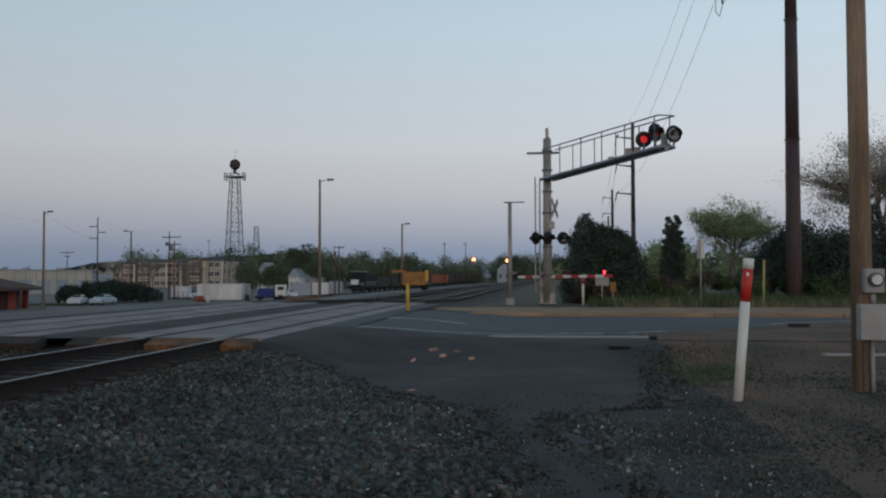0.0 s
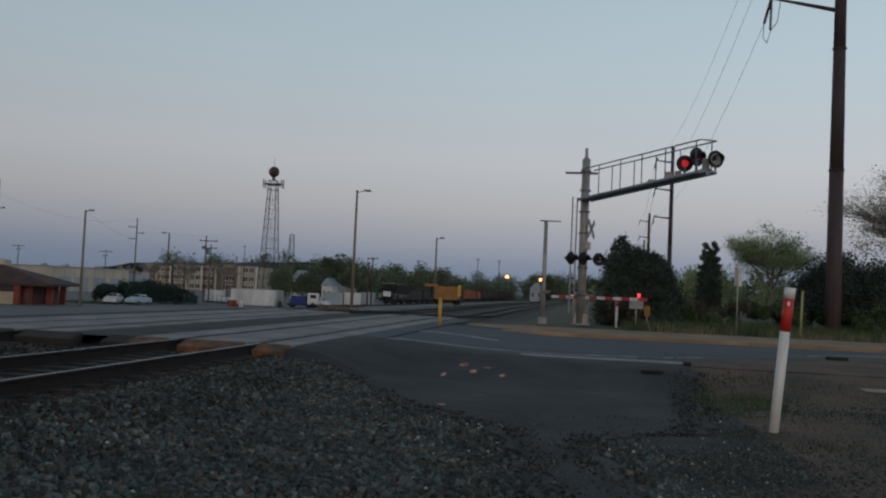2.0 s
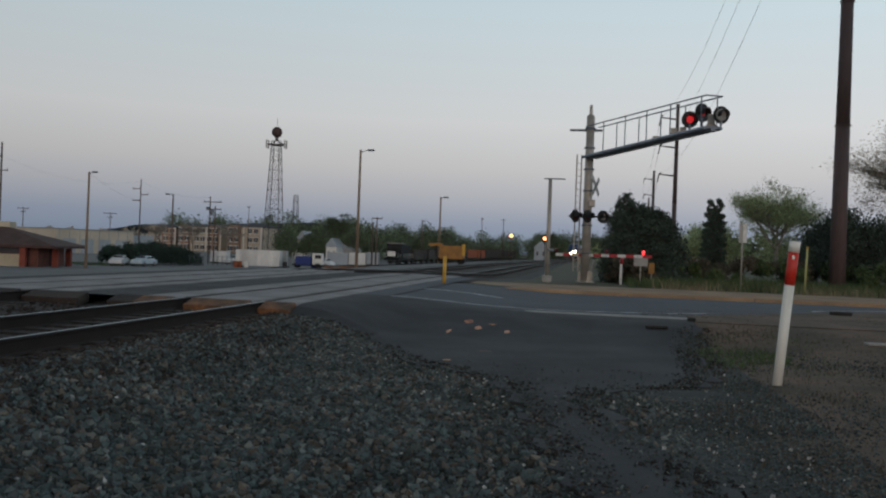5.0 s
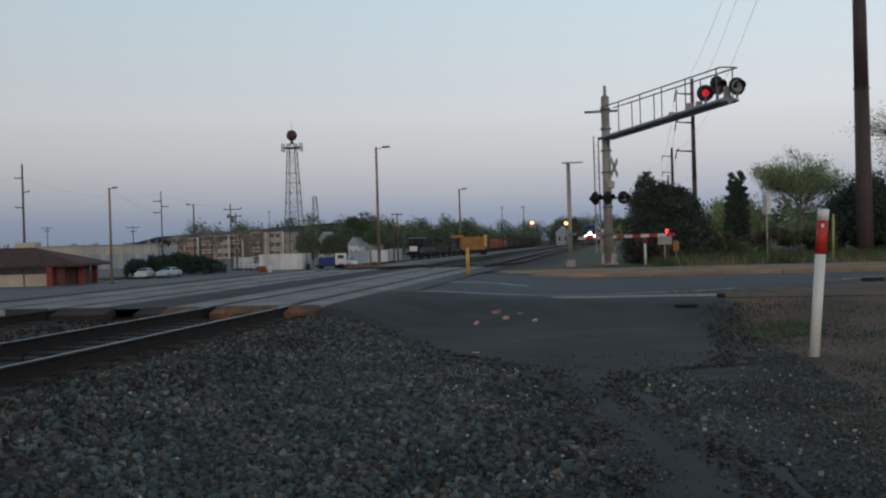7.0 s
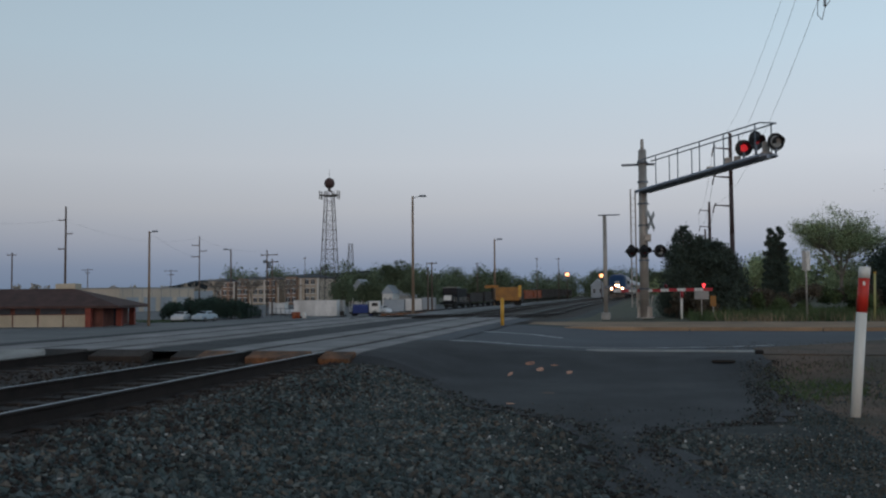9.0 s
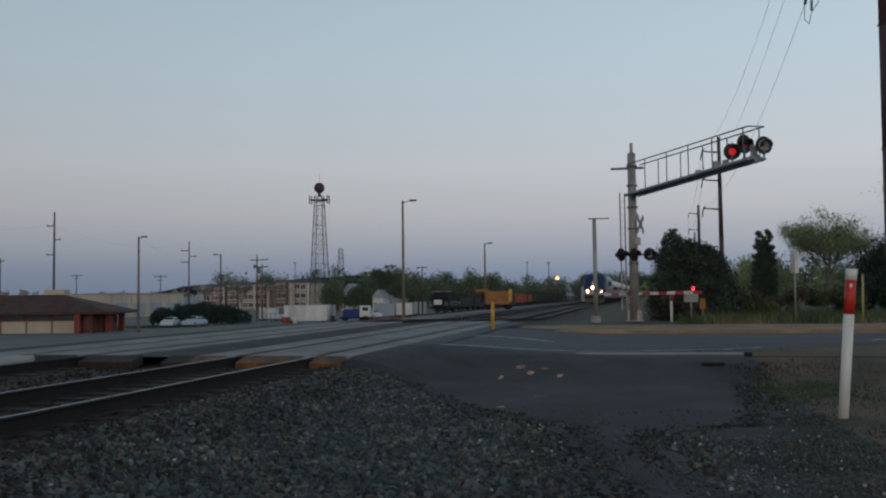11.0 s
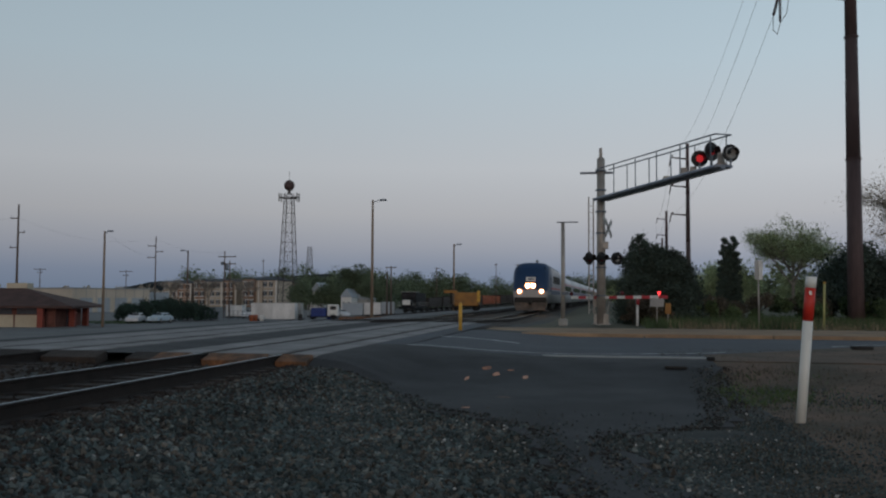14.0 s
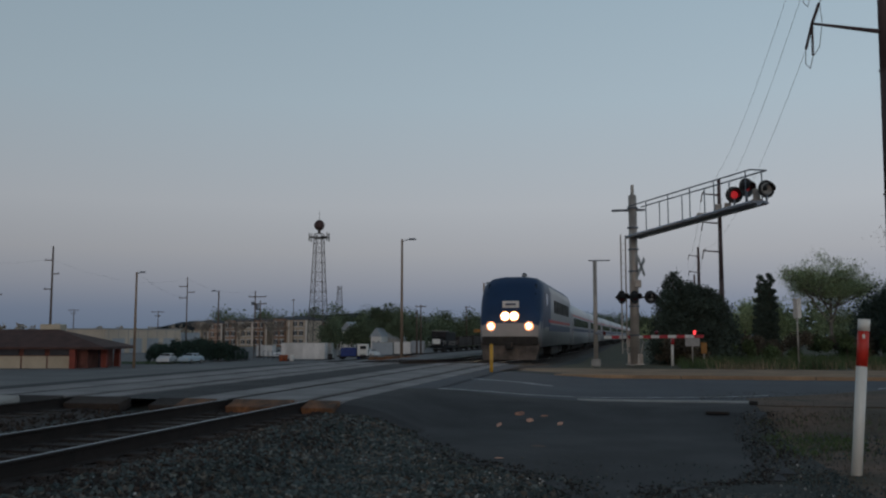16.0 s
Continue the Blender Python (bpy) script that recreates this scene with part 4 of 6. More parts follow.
def blades(name, x0, x1, y0, y1, n, h, m, label, seed, zf=land, keep=None):
    """Loose blades of grass."""
    rng = np.random.default_rng(seed)
    verts, faces = [], []
    while len(faces) < n:
        x, y = rng.uniform(x0, x1), rng.uniform(y0, y1)
        dens = noise.noise((x * 0.5, y * 0.5, seed)) + 0.35
        if rng.random() > dens or (keep and not keep(x, y)):
            if rng.random() < 0.97:
                continue
        z, hh = zf(x, y), h * (0.5 + rng.random() * 0.8)
        a = rng.uniform(0, math.pi)
        dx, dy = math.cos(a) * 0.012 * (1 + h), math.sin(a) * 0.012 * (1 + h)
        lx, ly = rng.normal() * 0.3 * hh, rng.normal() * 0.3 * hh
        k = len(verts)
        verts += [(x - dx, y - dy, z - 0.02), (x + dx, y + dy, z - 0.02), (x + lx, y + ly, z + hh)]
        faces.append((k, k + 1, k + 2))
    return tagged(raw(name, verts, faces, m), label, "grass", kind="stuff")


blades("dry_grass", 3, 40, 38.2, 42.5, 4200, 0.38, M_STRAW, "tall dry straw-coloured grass behind the verge", 1)
blades("green_grass", 2, 45, 39.5, 49, 26000, 0.42, M_WEED, "rough green grass behind the verge", 2)
blades("weeds", 1.7, 4.2, 13.2, 18.0, 1500, 0.06, M_WEED, "sparse low weeds in the dirt beside the apron", 3,
       keep=lambda x, y: ((x - 2.6) / 0.75) ** 2 + ((y - 15.4) / 1.5) ** 2 < 1.0 + 0.8 * noise.noise((x * 2, y * 2, 5)))
blades("dry_weeds", 1.4, 8, 7, 24, 8000, 0.045, M_BRUSH, "sparse dry grass in the dirt", 4)


# ---- the far side: woods along the horizon ----
def wood(x0, y0, x1, y1, h, n, seed, m, label, size=0.7, dens=230):
    rng = np.random.default_rng(seed)
    centres, radii = [], []
    for k in range(n):
        f = (k + rng.random()) / n
        x, y = x0 + (x1 - x0) * f, y0 + (y1 - y0) * f
        hh = h * (0.7 + 0.45 * rng.random()) * (1 + 0.25 * noise.noise((f * 9, seed, 0)))
        r_ = h * (0.28 + 0.14 * rng.random())
        z = land(x, y)
        for q in range(3):
            centres.append((x + rng.normal() * r_ * 0.6, y + rng.normal() * r_ * 0.6, z + max(r_ * 0.6, (hh - r_) * (0.35 + 0.32 * q))))
            radii.append(r_ * (1.0 - 0.15 * q))
    tagged(raw("woodland", *leaves(rng, centres, radii, n * dens, size, 0.9, 0.3), m), label, "woods", kind="stuff")


wood(-175, 370, 60, 700, 20.5, 80, 31, M_FARWOOD, "distant green wood along the horizon", 0.42, 1500)
wood(-84, 252, -62, 268, 11.5, 7, 32, M_FARWOOD, "green trees behind the yard", 0.26, 2600)
wood(-68, 290, -42, 330, 14.5, 10, 33, M_FARWOOD, "green trees behind the yard", 0.28, 2400)
wood(-470, 450, -230, 520, 12.0, 26, 34, M_BUDS, "distant bare grey wood", 1.0, 200)
wood(40, 260, 260, 330, 12.0, 34, 35, M_FARWOOD, "distant green wood beyond the cedars", 0.8, 260)
wood(45, 560, 160, 620, 14.0, 24, 36, M_FARWOOD, "distant green wood at the bend of the railway", 0.9, 260)
bush(on(-15.25, 457.1), 17, 10, 14.5, 37, M_FARWOOD, 14000, 0.34, "tree_clump", "rounded green tree clump far down the line", "trees")
bush(on(7.38, 461.8), 13, 10, 12.5, 38, M_FARWOOD, 12000, 0.34, "tree_clump", "rounded green tree clump far down the line", "trees")


def ridge():
    """A long dark wooded rise on the western horizon."""
    verts, faces, n = [], [], 90
    for k in range(n + 1):
        x = -345 + 180 * k / n
        top = 10.9 - 4.0 * step(x, -190, -168) - 3.0 * (1 - step(x, -345, -325)) + (x + 340) * 0.043 + 0.7 * noise.noise((x * 0.05, 1, 0)) + 0.35 * noise.noise((x * 0.3, 5, 0))
        verts += [(x, 600, -3.5), (x, 612, top * 0.8), (x, 622, top), (x, 660, -3.5)]
        if k:
            a, b_ = 4 * k - 4, 4 * k
            faces += [(a + q, b_ + q, b_ + q + 1, a + q + 1) for q in range(3)]
    tagged(raw("wooded_ridge", verts, faces, M_RIDGE), "low dark wooded ridge on the horizon", "hill", kind="structure")


ridge()


# ---- poles and lamps west of the tracks ----
def yard_lamp(at, h, arm, name="yard_lamp", m=None, label="tall tan wooden pole with a yard lamp on a short arm", r=0.17, lamp=None):
    t_ = thing(name, label, "lamp pole", (at[0], at[1], min(at[2], land(at[0], at[1]))))
    h += at[2] - min(at[2], land(at[0], at[1]))
    one_rod("pole", (0, 0, -0.2), (0, 0, h), r, m or M_TANPOLE, t_, r1=r * 0.62, seg=10)
    b = B()
    rod(b, (0, 0, h - 0.25), (arm * 0.6, 0, h - 0.02), 0.04, seg=6)
    part("arm", b, M_ALUDARK, t_)
    b = B()
    box(b, (arm * 0.85, 0, h - 0.02), (0.75, 0.32, 0.2), bevel=0.07)
    part("lamp_head", b, lamp or M_ALUDARK, t_)
    return t_


yard_lamp((-23.2, 91.8, 0.1), 11.3, 1.3)
yard_lamp((-20.4, 128.3, -0.2), 9.1, 0.9, m=M_TANPOLE)
yard_lamp((-61.23, 105.13, -2.10), 11.5, 0.9, m=M_TANPOLE, label="tan wooden pole with a floodlight at its top", r=0.19)
yard_lamp((-66.52, 139.86, -2.72), 11.5, -1.1, m=M_DARKPOLE, label="dark wooden pole with a lamp arm")


def wood_pole(px, h, arms, label="dark wooden power pole with cross arms", r=0.17, extra=False):
    x, y, z = px
    z = min(z, land(x, y))
    t_ = thing("power_pole", label, "utility pole", (x, y, z), group="power poles")
    h += px[2] - z
    one_rod("pole", (0, 0, -0.2), (0, 0, h), r, M_DARKPOLE, t_, r1=r * 0.6, seg=8)
    for x0, x1, z in arms:
        one_box("cross_arm", ((x0 + x1) / 2, -0.12, h - z), (abs(x1 - x0), 0.12, 0.16), M_DARKPOLE, t_)
        for f in (0.05, 0.95):
            one_rod("pin_insulator", (x0 + (x1 - x0) * f, -0.12, h - z + 0.08), (x0 + (x1 - x0) * f, -0.12, h - z + 0.32), 0.06, M_ALUDARK, t_, r1=0.04, seg=6)
    if extra:
        b = B()
        rod(b, (0.42, 0, h - 3.4), (0.42, 0, h - 2.3), 0.3, seg=12)
        part("transformer", b, M_ALUDARK, t_)
        b = B()
        box(b, (-0.4, 0, h - 2.2), (0.5, 0.4, 0.6))
        part("cutout_box", b, M_ALUDARK, t_)
    return t_


wood_pole((-93.54, 134.20, -1.28), 17.4, ((-1.3, 0, 2.3), (0, 1.3, 4.6), (-1.3, 0, 7.1)), r=0.22)
wood_pole((-115.91, 150.04, -1.51), 11, ((-1.0, 1.0, 0.5),))
wood_pole((-90.76, 175.76, -2.89), 16.5, ((-1.7, 0, 2.0), (0, 1.7, 3.2), (-1.7, 0, 4.4)))
wood_pole((-66.70, 155.18, -3.20), 12.6, ((-1.2, 2.2, 1.0),), extra=True)
wood_pole((-66.18, 156.31, -3.24), 11.0, ((-1.2, 1.2, 0.6),))
wood_pole((-155.68, 233.77, -0.00), 9.0, ((-1.8, 1.8, 0.4), (-0.8, 0.8, 1.3)))
wood_pole((-132.11, 238.70, -1.09), 9.6, ((-2.0, 2.0, 0.4), (-0.9, 0.9, 1.5)))
wood_pole((-119.71, 312.90, -2.28), 17, ((-0.6, 0.6, 0.6),))
wood_pole((-37.20, 161.17, -1.27), 8.2, ((-1.0, 1.0, 0.3),))
wood_pole((-37.91, 161.02, -1.26), 7.2, ((-0.2, 0.2, 0.3),), label="slim dark wooden pole in the yard")
wood_pole((-45.85, 256.56, -2.08), 12.0, ((-0.5, 0.9, 0.5),))
wood_pole((-33.59, 300.03, -2.83), 15.5, ((-0.5, 0.5, 0.5),))
wood_pole((-26.60, 301.48, -2.91), 15.5, ((-0.9, 0.5, 0.5),))

# lit orange signals beside the line
def lit_signal(x, y, z, label):
    t_ = thing("lit_signal", label, "railway signal", (x, y, land(x, y)), group="lit signals")
    hh = z - land(x, y)
    one_rod("pole", (0, 0, -0.2), (0, 0, hh - 0.3), 0.09, M_DARKPOLE, t_)
    one_box("hood", (0, 0.12, hh), (0.7, 0.1, 0.9), M_BLACK, t_)
    b = B()
    rod(b, (0, 0.06, hh), (0, -0.02, hh), 0.36, seg=20)
    part("lamp_lens", b, M_LAMP, t_, "glowing orange lens")


lit_signal(*(-15.08, 190.97, 4.91), "slim railway signal pole with a glowing orange lamp")
lit_signal(*(-8.09, 192.43, 4.59), "slim signal pole with a glowing orange lamp between the tracks")


def lattice_tower(at, h, w0, w1, name, label, dish=True, m=None, bays=12):
    x, y, z = at
    t_ = thing(name, label, "tower", at)
    m = m or M_LATTICE
    legs = B()
    corners = [(-1, -1), (1, -1), (1, 1), (-1, 1)]
    for k in range(bays):
        f0, f1 = k / bays, (k + 1) / bays
        a0, a1 = (w0 + (w1 - w0) * f0) / 2, (w0 + (w1 - w0) * f1) / 2
        for q, (cx, cy) in enumerate(corners):
            dx, dy = corners[(q + 1) % 4]
            rod(legs, (cx * a0, cy * a0, h * f0), (cx * a1, cy * a1, h * f1), 0.11, seg=5)
            rod(legs, (cx * a0, cy * a0, h * f0), (dx * a1, dy * a1, h * f1), 0.045, seg=4)
            rod(legs, (dx * a0, dy * a0, h * f0), (cx * a1, cy * a1, h * f1), 0.045, seg=4)
            rod(legs, (cx * a1, cy * a1, h * f1), (dx * a1, dy * a1, h * f1), 0.05, seg=4)
    part("lattice", legs, m, t_)
    if dish:
        b = B()
        box(b, (0, 0, h - 1.2), (w1 + 1.6, w1 + 1.6, 0.25))
        part("platform", b, m, t_)
        for sx in (-1, 1):
            for o in (-0.9, 0.9):
                one_box("antenna_panel", (sx * (w1 / 2 + 1.6), o, h - 1.0), (0.35, 0.3, 2.4), M_GREYBOX, t_, bevel=0.05)
            one_box("antenna_frame", (sx * (w1 / 2 + 0.9), 0, h - 1.0), (1.5, 2.2, 0.18), m, t_)
        b = B()
        rod(b, (0, 0, h), (0, 0, h + 1.4), 0.5, 0.4, 8)
        part("mount", b, m, t_)
        b = B()
        ball(b, (0, 0, h + 2.4), 1.55, 16, 10, (1, 0.75, 1))
        part("radome", b, M_TOWERRED, t_, "dark red-brown drum antenna")
        one_rod("lightning_rod", (0, 0, h + 3.8), (0, 0, h + 6.5), 0.04, m, t_)
    return t_


x, y, z = (-87.02, 246.95, 18.72)
lattice_tower((x, y, land(x, y)), 33.2, 4.9, 2.1, "radio_tower", "tall lattice radio tower topped by a dark drum antenna")
x, y, z = (-149.77, 458.16, 33.34)
lattice_tower((x, y, land(x, y)), 30.0, 4.4, 1.8, "radio_tower", "distant slim lattice radio tower", dish=False, bays=9)


# ---- buildings west of the tracks ----
def station_house():
    """Low brick building with a deep brown hipped roof."""
    x, y, z = (-77.9, 104.90, -2.54)
    z = land(x, y)
    t_ = thing("brick_building", "low red-brick building under a deep brown hipped roof", "building", (x, y, z), 12)
    L, D, H = 27.0, 12.0, 2.75
    one_box("wall", (-1.0, 0, H / 2), (L - 3, D - 3, H), M_BRICKW, t_, bevel=0.02)
    b = B()
    r0 = [(-L / 2, -D / 2, H - 0.1), (L / 2, -D / 2, H - 0.1), (L / 2, D / 2, H - 0.1), (-L / 2, D / 2, H - 0.1)]
    r1 = [(-L / 2 + 5.5, 0, H + 2.1), (L / 2 - 8.0, 0, H + 2.1)]
    v = [b.verts.new(p) for p in r0 + [(p[0], p[1], H - 0.4) for p in r0] + r1]
    for f in ((0, 1, 9, 8), (1, 2, 9), (2, 3, 8, 9), (3, 0, 8), (4, 5, 1, 0), (5, 6, 2, 1), (6, 7, 3, 2), (7, 4, 0, 3), (7, 6, 5, 4)):
        b.faces.new([v[k] for k in f])
    part("roof", b, M_ROOF, t_)
    one_box("roof_monitor", (L / 2 - 9.2, 1.0, H + 2.3), (2.6, 2.0, 0.9), M_CREAM, t_)
    # cream lower panels and dark windows along the east front
    for k in range(7):
        one_box("panel", (-11.6 + 3.2 * k, -D / 2 + 1.48, 0.75), (3.0, 0.1, 1.5), M_CREAM, t_, "cream panel below the windows")
        one_box("window", (-11.6 + 3.2 * k, -D / 2 + 1.48, 2.0), (2.6, 0.1, 0.8), M_WIN, t_)
    for px_, py_ in ((9.6, -D / 2 + 0.5), (-3.0, -D / 2 + 0.5), (12.2, -2.0), (12.2, 2.6)):
        one_box("porch_pillar", (px_, py_, H / 2 - 0.15), (0.7, 0.7, H - 0.3), M_REDPILLAR, t_, "dull red painted pillar", bevel=0.03)
    one_box("door", (11.06, -0.4, 1.05), (0.1, 1.0, 2.1), M_WIN, t_, "dark glazed door")


station_house()


def long_shed():
    x0 = Vector((-127.31, 193.67, -0.87))
    x1 = Vector((-115.62, 221.67, -1.43))
    d = x1 - x0
    z = land((x0.x + x1.x) / 2, (x0.y + x1.y) / 2)
    t_ = thing("warehouse", "long low pale metal warehouse", "building", ((x0.x + x1.x) / 2, (x0.y + x1.y) / 2, z), math.degrees(math.atan2(d.y, d.x)))
    L = d.length
    one_box("wall", (-L * 0.12, 0, 2.75), (L * 0.72, 18, 5.5), M_SHEDW, t_, "cream metal siding")
    one_box("annex_wall", (L * 0.37, 1.0, 2.4), (L * 0.26, 16, 4.8), M_SHEDB, t_, "blue-grey metal siding")
    one_box("roof", (-L * 0.12, 0, 5.6), (L * 0.73, 18.4, 0.3), M_GREYBOX, t_)
    for k in range(4):
        one_box("loading_door", (-L * 0.36 + k * L * 0.16, -9.02, 1.7), (3.4, 0.12, 3.4), M_SHEDB, t_)
    for k in range(8):
        one_box("siding_seam", (-L * 0.45 + k * L * 0.09, -9.03, 2.75), (0.12, 0.06, 5.5), M_GREYBOX, t_)


long_shed()


def apartments(pxa, pxb, D, top, name_mat, seed, label):
    a, e = Vector(pxa), Vector(pxb)
    d = e - a
    mid = (a + e) / 2
    z = land(mid.x, mid.y)
    L, H = d.length, top - z
    t_ = thing("apartment_building", label, "building", (mid.x, mid.y, z), math.degrees(math.atan2(d.y, d.x)), "apartment blocks")
    one_box("wall", (0, 6, H * 0.44), (L, 12, H * 0.88), name_mat, t_)
    b = B()
    v = [b.verts.new(p) for p in ((-L / 2 - 0.5, -0.6, H * 0.88), (L / 2 + 0.5, -0.6, H * 0.88), (L / 2 + 0.5, 12.6, H * 0.88), (-L / 2 - 0.5, 12.6, H * 0.88), (-L / 2 + 2, 6, H), (L / 2 - 2, 6, H))]
    for f in ((0, 1, 5, 4), (1, 2, 5), (2, 3, 4, 5), (3, 0, 4), (3, 2, 1, 0)):
        b.faces.new([v[k] for k in f])
    part("roof", b, M_ROOFDK, t_)
    bays = max(2, int(L / 5.2))
    for k in range(bays):
        bx = -L / 2 + (k + 0.5) * L / bays
        if k % 2 == 0:
            one_box("bay_wall", (bx, -0.7, H * 0.46), (L / bays * 0.62, 1.4, H * 0.92), M_APT1 if name_mat is M_APT2 else M_APT2, t_)
        for s in range(3):
            zc = H * 0.88 * (s + 0.55) / 3
            yw = -1.44 if k % 2 == 0 else -0.04
            for o in (-1.2, 1.2):
                w = one_box("window", (bx + o, yw, zc), (1.5, 0.12, 1.7), M_WIN, t_)
                one_box("frame", (bx + o, yw - 0.06, zc), (0.14, 0.1, 1.7), M_WHITE, w)
                one_box("sill", (bx + o, yw - 0.08, zc - 0.95), (1.9, 0.2, 0.22), M_WHITE, w)
                one_box("lintel", (bx + o, yw - 0.08, zc + 0.95), (1.9, 0.2, 0.22), M_WHITE, w)
        one_box("corner_trim", (bx + L / bays / 2 - 0.25, -0.08, H * 0.44), (0.4, 0.2, H * 0.88), M_WHITE, t_)


apartments((-163.86, 324.16, -0.98), (-153.56, 326.30, -1.10), 350, 7.3, M_APT2, 1, "three-storey tan and brick apartment block")
apartments((-150.31, 321.85, -1.08), (-132.91, 320.34, -1.22), 345, 7.9, M_APT1, 2, "three-storey tan and brick apartment block")
apartments((-128.90, 316.06, -1.21), (-114.83, 313.85, -1.31), 335, 8.4, M_APT1, 3, "three-storey tan apartment block with pale bays")
apartments((-117.48, 323.54, -1.40), (-112.23, 329.74, -1.52), 340, 7.9, M_APT2, 4, "three-storey tan and brick apartment block")


def house(px, w, h, label, wall=None):
    x, y, z = px
    z = land(x, y)
    t_ = thing("house", label, "house", (x, y, z))
    one_box("wall", (0, 4, h * 0.33), (w, 8, h * 0.66), wall or M_WHITE, t_)
    b = B()
    v = [b.verts.new(p) for p in ((-w / 2 - 0.3, -0.3, h * 0.64), (w / 2 + 0.3, -0.3, h * 0.64), (0, -0.3, h), (-w / 2 - 0.3, 8.3, h * 0.64), (w / 2 + 0.3, 8.3, h * 0.64), (0, 8.3, h))]
    for f in ((0, 1, 2), (5, 4, 3), (0, 2, 5, 3), (2, 1, 4, 5), (1, 0, 3, 4)):
        b.faces.new([v[k] for k in f])
    part("roof", b, M_SHEDB, t_)
    for sx in (-0.25, 0.25):
        one_box("window", (sx * w, -0.03, h * 0.35), (w * 0.16, 0.1, h * 0.2), M_WIN, t_)


house((-62.9, 222.34, -1.44), 2.7, 6.0, "small white gabled house behind the yard")
house((-60.6, 228.83, -1.55), 3.6, 5.2, "small grey gabled house behind the yard", M_GREYBOX)
house((-11.6, 249.78, -2.29), 3.4, 5.2, "small grey gabled shed beside the line", M_SHEDB)
house((-79.34, 249.65, -2.18), 4.2, 8.0, "narrow white gabled house among the trees")


def trailer(px, length, h, turn, m, label):
    x, y, z = px
    z = land(x, y)
    t_ = thing("container", label, "container", (x, y, z), turn, "containers in the yard")
    one_box("body", (0, 0, 0.25 + h / 2), (length, 2.4, h), m, t_, bevel=0.04)
    for k in range(max(3, int(length / 1.2))):
        one_box("rib", (-length / 2 + 0.4 + k * 1.2, -1.22, 0.25 + h / 2), (0.12, 0.06, h * 0.92), m, t_)
    for sx in (-0.35, 0.35):
        one_box("skid", (sx * length, 0, 0.12), (1.0, 2.2, 0.26), M_UNDER, t_)
    one_box("roof_sheet", (0, 0, 0.28 + h), (length + 0.05, 2.45, 0.06), M_GREYBOX, t_)


trailer((-52.54, 142.75, -2.88), 7.2, 2.6, 8, M_BOXW, "white steel container standing in the lot")
trailer((-50.81, 149.25, -3.10), 1.6, 2.5, 8, M_GREYBOX, "small grey steel locker in the lot")
trailer((-49.3, 179.42, -1.28), 4.2, 2.4, 10, M_SHEDB, "pale blue-grey container in the yard")
trailer((-45.4, 180.22, -1.32), 3.4, 2.4, 10, M_BOXW, "white container in the yard")
trailer((-42.6, 181.81, -1.37), 2.6, 2.4, 10, M_SHEDB, "pale blue-grey container in the yard")
trailer((-66.51, 160.30, -2.62), 3.0, 2.0, 5, M_BOXW, "white storage box in the lot")


def car(px, turn, paint, name, label):
    x, y, z = px
    t_ = thing(name, label, "car", (x, y, land(x, y) + 0.02), turn, "parked cars")
    b = B()
    side = [(-2.3, 0.35), (-2.3, 0.8), (-1.9, 0.95), (-1.1, 0.98), (-0.5, 1.42), (0.9, 1.45), (1.6, 1.0), (2.2, 0.9), (2.3, 0.4)]
    rows = []
    for yy, k in ((-0.88, 0.97), (-0.8, 1.0), (0.8, 1.0), (0.88, 0.97)):
        rows.append([b.verts.new((sx, yy * (0.82 if sz > 1.2 else 1), sz * k)) for sx, sz in side])
    for r0, r1 in zip(rows, rows[1:]):
        for k in range(len(side)):
            j = (k + 1) % len(side)
            b.faces.new((r0[k], r0[j], r1[j], r1[k]))
    b.faces.new(rows[0][::-1])
    b.faces.new(rows[-1])
    bmesh.ops.recalc_face_normals(b, faces=list(b.faces))
    body = part("body", b, paint, t_)
    for sx, w in ((-0.25, 0.85), (0.75, 0.8)):
        for sy in (-0.80, 0.80):
            one_box("side_window", (sx, sy, 1.17), (w, 0.06, 0.32), M_GLASS, t_, bevel=0.02)
    for sx, a in ((-0.83, 35), (1.28, -38)):
        b = B()
        box(b, (0, 0, 0), (0.05, 1.3, 0.5))
        bmesh.ops.transform(b, matrix=pose(sx, 0, 1.21, 0, 90 - a if a > 0 else -(90 + a), 0) @ pose(0, 0, 0, 0, 90, 0), verts=list(b.verts))
        part("windscreen", b, M_GLASS, t_)
    for sx in (-1.45, 1.4):
        for sy in (-0.8, 0.8):
            b = B()
            rod(b, (sx, sy - 0.1, 0.32), (sx, sy + 0.1, 0.32), 0.32, seg=16)
            wheel = part("wheel", b, M_BLACK, t_)
            b = B()
            rod(b, (sx, sy - 0.115, 0.32), (sx, sy + 0.115, 0.32), 0.19, seg=12)
            part("rim", b, M_ALU, wheel)
    for sy in (-0.6, 0.6):
        one_box("lamp", (-2.28, sy, 0.7), (0.08, 0.35, 0.14), M_WHITE, t_)


car((-65.6, 121.5, -2.7), 104, M_CAR1, "parked_car", "white saloon car parked on the lot")
car((-63.2, 124.2, -2.7), 88, M_CAR2, "parked_car", "pale blue saloon car parked on the lot")
car((-48.04, 164.07, -1.77), -20, M_CAR1, "parked_car", "white car parked in the yard")
car((-61.54, 156.25, -3.26), 60, M_CAR1, "parked_car", "white car parked in the lot")


